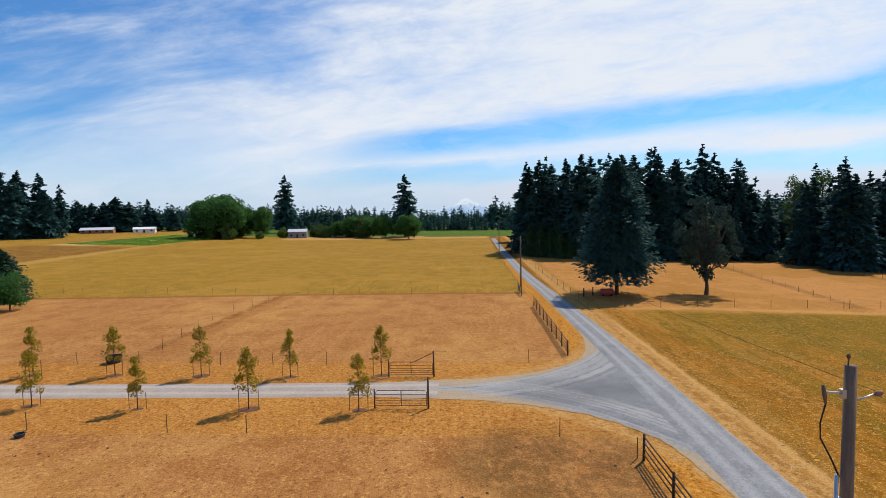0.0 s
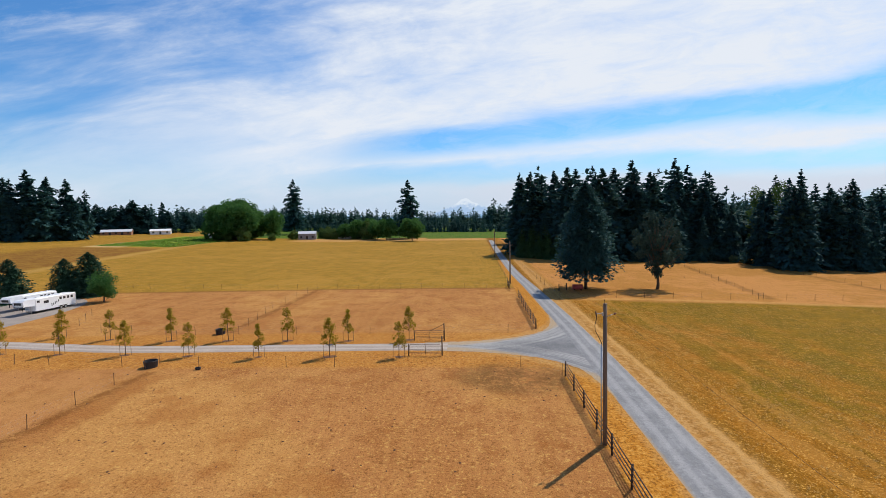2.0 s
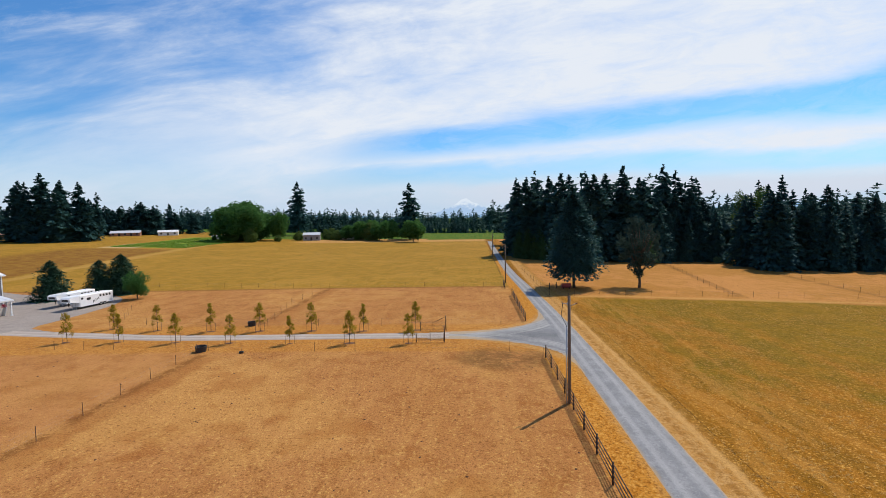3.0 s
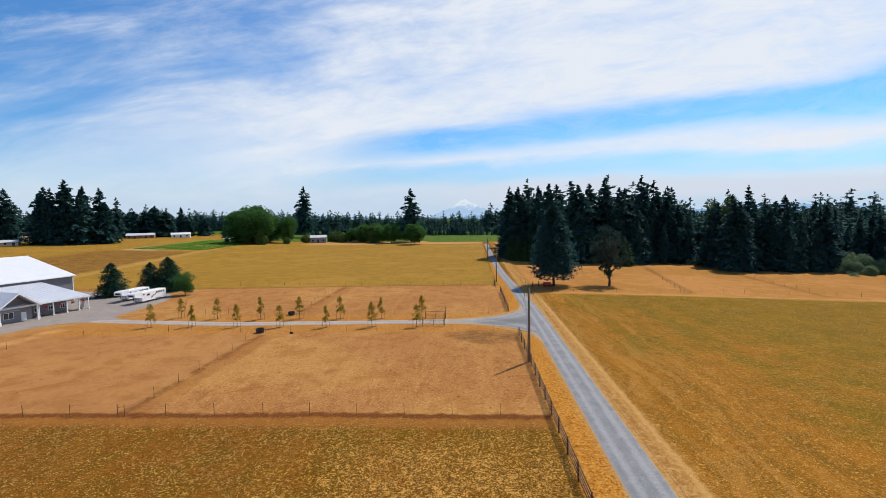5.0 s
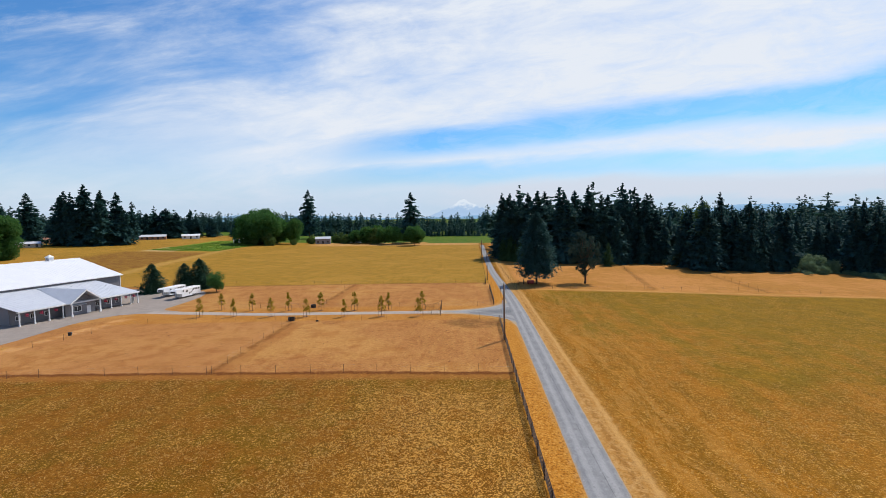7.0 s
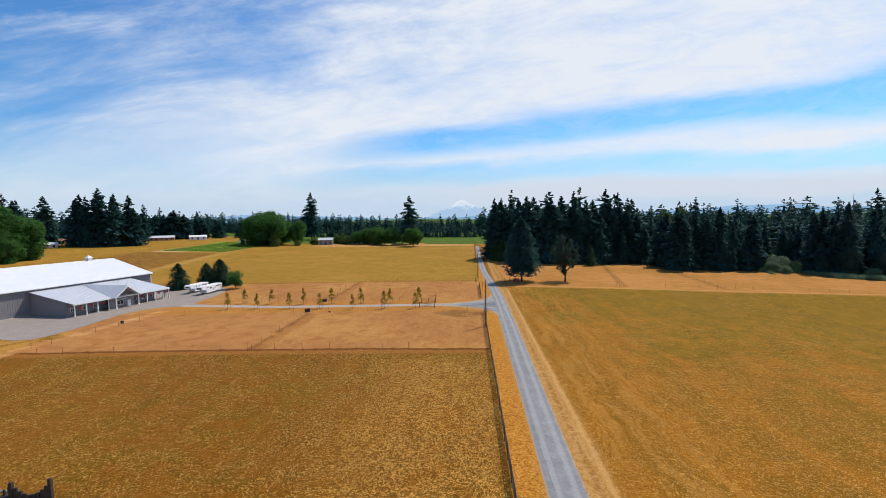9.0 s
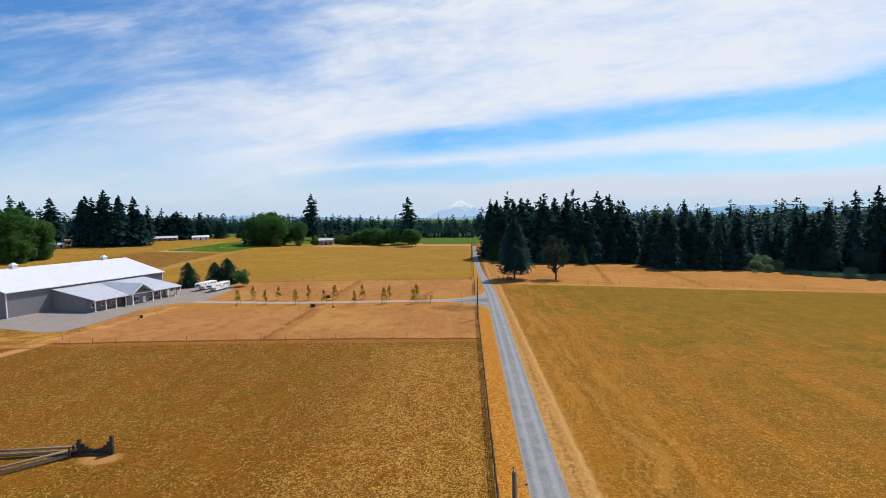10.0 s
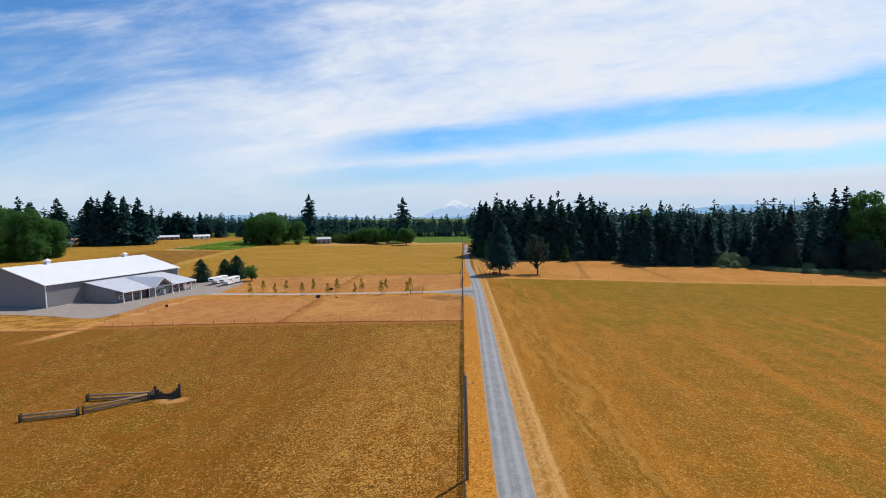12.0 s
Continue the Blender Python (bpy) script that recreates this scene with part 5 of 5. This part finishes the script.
    part("entrance_wall", gab, M_WALL, ob, "grey gabled entrance wall")
    part("awning", slab(MB(), [(gx - 1.5, gy - 2.6, 2.75), (gx - 1.5, gy + 1.0, 2.75), (gx - 2.4, gy + 1.0, 3.15), (gx - 2.4, gy - 2.6, 3.15)], 0.08), M_ROOF2, ob)
    def window(x, y, z, w, h):
        fr = part("window", MB().box(x, x + 0.05, y - w / 2, y + w / 2, z, z + h), M_GLASS, ob, "dark window with white frame")
        part("window_frame", MB().box(x, x + 0.09, y - w / 2 - 0.1, y - w / 2, z - 0.1, z + h + 0.1).box(x, x + 0.09, y + w / 2, y + w / 2 + 0.1, z - 0.1, z + h + 0.1).box(x, x + 0.09, y - w / 2, y + w / 2, z + h, z + h + 0.1).box(x, x + 0.09, y - w / 2, y + w / 2, z - 0.1, z).box(x, x + 0.08, y - 0.04, y + 0.04, z, z + h), M_TRIM, fr)
    window(gx - 2.4, gy - 0.8, 1.1, 1.8, 1.2)
    door = part("entrance_door", MB().box(gx - 2.4, gx - 2.34, gy + 1.6, gy + 2.6, -0.1, 2.05), M_TRIM, ob, "white entrance door")
    part("door_handle", MB().box(gx - 2.34, gx - 2.28, gy + 2.42, gy + 2.5, 0.95, 1.05), M_GALV, door)
    for y in (-36.9, -33.8, -30.6, -17.9, -14.9, -12.2):
        window(xw, y, 1.15, 0.9, 0.9)
    rg = np.random.default_rng(5)
    for y in (-36.9, -33.8, -30.6, -17.9, -14.9, -12.0, -9.5):
        Vv, Ff = leaf_cloud(rg, [(0, 0, 0, 0.34), (0.12, 0.1, -0.2, 0.26), (-0.1, -0.12, -0.15, 0.28)], 0.09, 40)
        bas = part("flower_basket", mesh_of("flower_basket", Vv, Ff, M_FLOWER), M_FLOWER, ob, "hanging basket of red flowers", at=pose(xe - 0.1, y, zl - 0.95))
        part("hanger", MB().tube([(0, 0, 0.2), (0, 0, 0.6)], [0.012] * 2, 4), M_CABLE, bas)
    part("end_brace", MB().add([(xe - 2.9, y1 - 0.6, 0.0), (xe - 1.6, y1 - 0.6, 0.0), (xe - 0.6, y1 - 0.6, zl - 0.5), (xe - 1.2, y1 - 0.6, zl - 0.5), (xe - 2.9, y1 - 0.5, 0.0), (xe - 1.6, y1 - 0.5, 0.0), (xe - 0.6, y1 - 0.5, zl - 0.5), (xe - 1.2, y1 - 0.5, zl - 0.5)], [(0, 1, 2, 3), (7, 6, 5, 4), (0, 4, 5, 1), (1, 5, 6, 2), (2, 6, 7, 3), (3, 7, 4, 0)]), M_TRIM, ob)


barn()


# ---- horse trailers ----
def trailer(x, y, rz, label, length=7.6, deco=True):
    ob = thing("horse_trailer", at(x, y, 0.02, rz), label, "horse trailer", "horse trailers")
    w, z0, z1 = 1.22, 0.48, 2.85
    shell = MB().box(-w, w, 0, length, z0, z1, bevel=0.14)
    part("body", shell, M_WHITE, ob, "white aluminium body")
    part("gooseneck", MB().add([(-w, -2.1, 1.75), (w, -2.1, 1.75), (w, 0.02, 1.45), (-w, 0.02, 1.45), (-w + 0.1, -2.2, 2.5), (w - 0.1, -2.2, 2.5), (w - 0.1, -1.75, 2.82), (-w + 0.1, -1.75, 2.82), (w - 0.03, 0.02, 2.83), (-w + 0.03, 0.02, 2.83)], [(3, 2, 1, 0), (0, 1, 5, 4), (4, 5, 6, 7), (7, 6, 8, 9), (1, 2, 8, 6, 5), (0, 4, 7, 9, 3), (3, 9, 8, 2)]), M_WHITE, ob)
    part("nose_window", MB().add([(-0.8, -2.19, 1.95), (0.8, -2.19, 1.95), (0.75, -2.235, 2.4), (-0.75, -2.235, 2.4), (-0.8, -2.1, 1.95), (0.8, -2.1, 1.95), (0.75, -2.1, 2.4), (-0.75, -2.1, 2.4)], [(0, 1, 2, 3), (7, 6, 5, 4), (0, 4, 5, 1), (2, 6, 7, 3)]), M_GLASS, ob, "dark nose panel")
    part("coupler", MB().tube([(0, -1.4, 1.7), (0, -1.4, 0.75)], [0.07, 0.06], 8), M_TYRE, ob)
    for jx in (-0.45, 0.45):
        part("jack_leg", MB().box(jx - 0.05, jx + 0.05, -0.25, -0.15, 0.0, 1.5), M_GALV, ob)
    part("skirt", MB().box(-w + 0.05, w - 0.05, 0.3, length - 0.2, 0.36, z0), M_TYRE, ob)
    for s in (-1, 1):
        for yy in (length * 0.60, length * 0.60 + 0.95):
            wh = part("wheel", MB().tube([(s * (w - 0.22), yy, 0.37), (s * (w + 0.03), yy, 0.37)], [0.37] * 2, 16), M_TYRE, ob, smooth=False)
            part("rim", MB().tube([(s * (w + 0.02), yy, 0.37), (s * (w + 0.045), yy, 0.37)], [0.2] * 2, 12), M_GALV, wh)
        part("fender", MB().box(min(s * w, s * (w + 0.12)), max(s * w, s * (w + 0.12)), length * 0.6 - 0.5, length * 0.6 + 1.45, 0.74, 0.82), M_GALV, ob)
        f = lambda x0, x1: (min(s * x0, s * x1), max(s * x0, s * x1))
        for ya, wd, za, hh in ((0.4, 0.5, 2.0, 0.42), (1.7, 1.0, 1.7, 0.5), (length - 3.7, 0.5, 1.95, 0.5), (length - 2.9, 0.5, 1.95, 0.5), (length - 2.1, 0.5, 1.95, 0.5), (length - 1.3, 0.5, 1.95, 0.5)):
            part("window", MB().box(*f(w - 0.02, w + 0.015), ya, ya + wd, za, za + hh), M_GLASS, ob)
        if deco:
            dec = MB()
            for k in range(5):
                dec.box(*f(w - 0.02, w + 0.006), 3.2 + 0.35 * k, 3.2 + 0.35 * k + 0.16, 0.9 + 0.16 * k, 1.5 + 0.12 * k - 0.1 * (k % 2))
            part("side_graphic", dec, M_GLASS, ob, "dark sweeping graphic")
    for yy in (1.2, 3.6, 6.0):
        part("roof_vent", MB().box(-0.25, 0.25, yy, yy + 0.5, z1 - 0.02, z1 + 0.12, bevel=0.04), M_WHITE, ob)
    return ob


trailer(-83.2, 64.6, -6, "white gooseneck horse trailer with dark windows", 8.6)
trailer(-89.3, 68.2, -6, "white horse trailer parked beside another", 7.4, False)


# ---- cross-country jump in the south field ----
def jump():
    ob = thing("jump_panel", at(-33.1, -53.2, 0, 3), "dark timber jump with two tall uprights in a field", "jump")
    for x, h in ((-1.75, 1.75), (1.75, 2.05)):
        part("upright", MB().box(x - 0.15, x + 0.15, -0.15, 0.15, -0.3, h, bevel=0.02), M_DARKWOOD, ob, "tall dark upright")
    tops = [1.25, 0.95, 0.72, 0.62, 0.66, 0.80, 1.05, 1.4]
    for i, h in enumerate(tops):
        x = -1.55 + i * 0.4
        part("board", MB().box(x, x + 0.36, -0.09 - 0.02 * (i % 2), 0.09, -0.05, h, bevel=0.015), M_DARKWOOD, ob)
    part("ledge", MB().box(-1.6, 1.6, -0.35, -0.1, 0.0, 0.28, bevel=0.03), M_DARKWOOD, ob)
    part("block", MB().box(-2.5, -1.95, -0.35, 0.25, -0.1, 0.55, bevel=0.03), M_DARKWOOD, ob)


def log_rail(a, b, label):
    a, b = Vector((*a, float(land(*a)))), Vector((*b, float(land(*b))))
    d = (b - a).normalized()
    side = Vector((-d.y, d.x, 0))
    ob = thing("log_jump", Matrix.Translation(a), label, "jump", "log rails")
    e = b - a
    for z, r in ((0.26, 0.17), (0.78, 0.13)):
        part("log", MB().tube([Vector((0, 0, z)), e * 0.5 + Vector((0, 0, z + 0.02)), e + Vector((0, 0, z))], [r * 1.08, r, r * 0.92], 10), M_LOG, ob, smooth=True)
    for q in (Vector((0, 0, 0)), e):
        for s in (-1, 1):
            c = q + side * 0.24 * s
            part("post", MB().tube([c + Vector((0, 0, -0.2)), c + Vector((0, 0, 1.05))], [0.11, 0.1], 8), M_DARKWOOD, ob)
        part("cross_block", MB().box(-0.34, 0.34, -0.12, 0.12, 0.42, 0.62, Matrix.Translation(q) @ pose(0, 0, 0, 0, 0, math.degrees(math.atan2(side.y, side.x))), 0.02), M_DARKWOOD, ob)


jump()
log_rail((-35.6, -53.0), (-44.2, -54.2), "low double log rail resting between posts")
log_rail((-35.5, -53.9), (-41.2, -58.8), "weathered double log rail in the field")
log_rail((-41.6, -59.2), (-47.6, -61.2), "weathered double log rail in the field")


# ---- loose things ----
def tub(x, y, r, h, label, mat, name="water_tub"):
    ob = thing(name, at(x, y), label, "tub")
    m = MB()
    n = 20
    for rr, z in ((r * 0.88, 0.0), (r, h), (r * 0.93, h), (r * 0.82, h * 0.35)):
        m.v += [(rr * math.cos(math.tau * j / n), rr * math.sin(math.tau * j / n), z) for j in range(n)]
    for k in range(3):
        m.f += [(k * n + j, k * n + (j + 1) % n, (k + 1) * n + (j + 1) % n, (k + 1) * n + j) for j in range(n)]
    m.f += [tuple(reversed(range(n))), tuple(range(3 * n, 4 * n))]
    part("shell", m, mat, ob, smooth=False)
    part("rim", MB().tube([(r * 0.98 * math.cos(w), r * 0.98 * math.sin(w), h) for w in np.linspace(0, math.tau, 21)], [0.035] * 21, 6, False), mat, ob, smooth=True)


tub(-36.3, 30.6, 0.75, 0.75, "large round black water tub by the fence", M_TUB)
tub(-79.0, 20.4, 0.38, 0.62, "dark barrel standing at the yard edge", M_TUB, "barrel")
tub(-36.4, 46.2, 0.7, 0.7, "dark water tub in the north paddock", M_TUB)
tub(-30.2, 29.6, 0.30, 0.22, "small dark feed bucket by the fence", M_TUB, "feed_bucket")

tank = thing("water_tank", at(23.1, 85.2, 0, 4), "faded red water tank under a fir", "tank")
part("drum", MB().tube([(-1.1, 0, 0.72), (-1.04, 0, 0.72), (1.04, 0, 0.72), (1.1, 0, 0.72)], [0.40, 0.56, 0.56, 0.40], 18), M_RED, tank)
for x in (-0.7, 0.7):
    part("cradle", MB().box(x - 0.08, x + 0.08, -0.5, 0.5, -0.05, 0.35, bevel=0.02), M_DARKWOOD, tank)
for x, y in ((18.9, 84.0), (20.8, 85.5)):
    pst = thing("fence_post", at(x, y), "stout dark wooden post beside the paddock", "post")
    part("shaft", MB().tube([(0, 0, -0.2), (0, 0, 1.5)], [0.11, 0.10], 8), M_DARKWOOD, pst)

# small dung heaps and clods in the paddocks
clods = MB()
rg = np.random.default_rng(8)
for _ in range(340):
    if rg.random() < 0.6:
        x, y = rg.uniform(-60, 8.5), rg.uniform(-4, 29) if rg.random() < 0.7 else rg.uniform(47, 87)
    else:
        x, y = rg.uniform(20, 70), rg.uniform(76, 130)
    r, z = rg.uniform(0.05, 0.15), float(land(x, y))
    n = 6
    ring = [(x + r * rg.uniform(0.7, 1.2) * math.cos(math.tau * j / n), y + r * rg.uniform(0.7, 1.2) * math.sin(math.tau * j / n), z - 0.01) for j in range(n)]
    clods.add(ring + [(x, y, z + r * 0.6)], [(j, (j + 1) % n, n) for j in range(n)])
tagged(new("dung_clods", clods.mesh("dung_clods", M_MULCH)), "small dark dung clods strewn over the paddocks", "clods", kind="stuff")


# ---- far buildings ----
def farm_building(x, y, rz, w, d, e, r, wall_mat, roof_mat, label, name="farm_building"):
    ob = thing(name, at(x, y, 0, rz), label, "building")
    m = MB().box(-w / 2, w / 2, -d / 2, d / 2, -0.8, e)
    m.add([(-w / 2 + 0.02, -d / 2, e), (-w / 2 + 0.02, d / 2, e), (-w / 2 + 0.02, 0, r), (w / 2 - 0.02, -d / 2, e), (w / 2 - 0.02, d / 2, e), (w / 2 - 0.02, 0, r)], [(0, 2, 1), (3, 4, 5)])
    part("wall_shell", m, wall_mat, ob)
    for s in (-1, 1):
        q = [(-w / 2 - 0.4, s * (d / 2 + 0.4), e - 0.1), (w / 2 + 0.4, s * (d / 2 + 0.4), e - 0.1), (w / 2 + 0.4, 0, r + 0.1), (-w / 2 - 0.4, 0, r + 0.1)]
        part("roof", slab(MB(), q if s < 0 else q[::-1], 0.15), roof_mat, ob)
    n = max(2, int(w / 4))
    for k in range(n):
        xx = -w / 2 + (k + 0.5) * w / n
        part("opening", MB().box(xx - 0.7, xx + 0.7, -d / 2 - 0.05, -d / 2 + 0.02, 0.1 if k % 2 else 1.0, min(e - 0.3, 2.4)), M_GLASS, ob)


farm_building(-119, 326, 12, 12, 8, 4.2, 5.8, M_WALL, M_ROOF2, "small grey shed with a pale roof", "shed")
farm_building(-287, 357, 28, 21, 10, 2.7, 4.4, M_BROWN_ROOF, M_ROOF2, "long low barn with reddish front and white roof")
farm_building(-260, 372, 28, 15, 9, 3.0, 4.4, M_TRIM, M_ROOF, "long low white shed beside fields")
farm_building(-308, 330, 30, 22, 14, 3.2, 6.0, M_TRIM, M_ROOF, "white roofed barn half hidden by firs")
farm_building(-313, 255, 42, 17, 8, 2.6, 4.0, M_TAN, M_ROOF2, "low tan shed with a pale roof beside a grove")
farm_building(-341, 302, 40, 15, 8, 2.8, 4.6, M_TAN, M_BROWN_ROOF, "low brown roofed house beyond the grove")
farm_building(-96, 338, 10, 12, 8, 2.6, 4.6, M_TRIM, M_WALL, "pale farmhouse half hidden by trees", "farmhouse")
farm_building(-190, 324, 10, 8, 5, 2.2, 3.2, M_TRIM, M_ROOF, "small white greenhouse among bushes", "greenhouse")


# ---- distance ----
# Distance haze painted in: unlit bluish colours that glow, whiter towards the crest.
def haze_glow_material(name, low, high, z0, z1):
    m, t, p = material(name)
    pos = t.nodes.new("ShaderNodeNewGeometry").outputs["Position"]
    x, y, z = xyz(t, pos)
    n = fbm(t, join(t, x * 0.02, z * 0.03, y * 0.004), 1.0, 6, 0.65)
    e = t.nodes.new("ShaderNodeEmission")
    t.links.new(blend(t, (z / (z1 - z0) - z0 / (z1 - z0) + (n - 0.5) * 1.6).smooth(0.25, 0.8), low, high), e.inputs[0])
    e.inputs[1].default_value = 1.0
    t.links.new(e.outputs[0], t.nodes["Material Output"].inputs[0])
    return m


def ridge(name, centre, y, half, peak, seed, mat, label, sharp):
    """A far mountain with a crest, flanks and gullies."""
    rg = np.random.default_rng(seed)
    n, rows_n = 90, 7
    V, F = [], []
    ph = rg.uniform(0, 6, 6)
    for k in range(rows_n):
        t = k / (rows_n - 1)
        for i in range(n):
            q = -1 + 2 * i / (n - 1)
            if sharp:
                prof = max(0.0, 1 - abs(q)) ** 1.5 + 0.035 * math.sin(q * 17 + ph[0]) * (1 - abs(q)) + 0.015 * math.sin(q * 41 + ph[1])
            else:
                prof = (1 - abs(q) ** 3) * (0.68 + 0.2 * math.sin(q * 4 + ph[0]) + 0.1 * math.sin(q * 9 + ph[1]) + 0.05 * math.sin(q * 21 + ph[2]))
            gully = 1 + 0.10 * math.sin(q * 60 + ph[3] + 3 * t) * t * (1 - t) * 4
            V.append((centre + q * half, y - 260 * t, max(-30.0, peak * prof * (1 - t) * gully)))
    for k in range(rows_n - 1):
        for i in range(n - 1):
            a = k * n + i
            F.append((a, a + n, a + n + 1, a + 1))
    tagged(new(name, mesh_of(name, V, F, mat)), label, "mountain", kind="structure")


M_SNOW = haze_glow_material("hazy_snow_peak", (0.40, 0.56, 0.78), (0.72, 0.80, 0.90), 45, 170)
M_HILL = haze_glow_material("hazy_blue_hills", (0.25, 0.44, 0.68), (0.32, 0.52, 0.76), 0, 90)
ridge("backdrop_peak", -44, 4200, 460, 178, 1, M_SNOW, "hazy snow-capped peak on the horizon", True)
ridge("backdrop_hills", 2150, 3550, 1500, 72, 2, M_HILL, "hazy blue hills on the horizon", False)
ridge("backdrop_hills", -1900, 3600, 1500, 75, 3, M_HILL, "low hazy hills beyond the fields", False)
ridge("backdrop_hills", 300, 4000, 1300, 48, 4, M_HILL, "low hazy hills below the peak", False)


# ---- grass tufts standing in the fields ----
M_TUFT = foliage("dry_grass_tufts", (0.38, 0.20, 0.04), (0.60, 0.38, 0.12), 0.45)
M_CROP = foliage("crop_leaves", (0.13, 0.26, 0.03), (0.24, 0.34, 0.05), 0.4)


def tufts(name, boxes, mat, seed, label, high):
    """Small fans of blades, three to a tuft."""
    rg = np.random.default_rng(seed)
    P = []
    for x0, x1, y0, y1, n in boxes:
        P.append(np.stack([rg.uniform(x0, x1, n), rg.uniform(y0, y1, n)], 1))
    P = np.concatenate(P)
    keep = np.array([noise.noise((x * 0.12, y * 0.12, seed)) + 0.6 * noise.noise((x * 0.5, y * 0.5, seed)) for x, y in P]) > rg.uniform(-0.55, 0.35, len(P))
    P = P[keep]
    n = len(P)
    z = land(P[:, 0], P[:, 1])
    V = np.zeros((n, 3, 3, 3))
    h = rg.uniform(0.08, 0.22, n) * high
    for k in range(3):
        a = rg.uniform(0, math.tau, n)
        w = rg.uniform(0.5, 1.1, n) * high
        lean = rg.uniform(-1.3, 1.3, (n, 2)) * high
        V[:, k, 0] = np.stack([P[:, 0] - np.cos(a) * w * 0.6, P[:, 1] - np.sin(a) * w * 0.6, z - 0.02], 1)
        V[:, k, 1] = np.stack([P[:, 0] + np.cos(a) * w * 0.6, P[:, 1] + np.sin(a) * w * 0.6, z - 0.02], 1)
        V[:, k, 2] = np.stack([P[:, 0] + lean[:, 0], P[:, 1] + lean[:, 1], z + h], 1)
    F = np.arange(n * 9).reshape(-1, 3)
    tagged(new(name, mesh_of(name, V.reshape(-1, 3), F, mat)), label, "grass", kind="stuff")


tufts("dry_grass", [(-70, 9.2, -95, -8, 60000), (18.5, 95, -95, 70, 80000)], M_TUFT, 101, "sparse tufts of dry bleached grass", 0.20)
tufts("crop_rows", [(-212, -164, 238, 338, 10000)], M_CROP, 103, "rows of leafy green crop", 1.5)
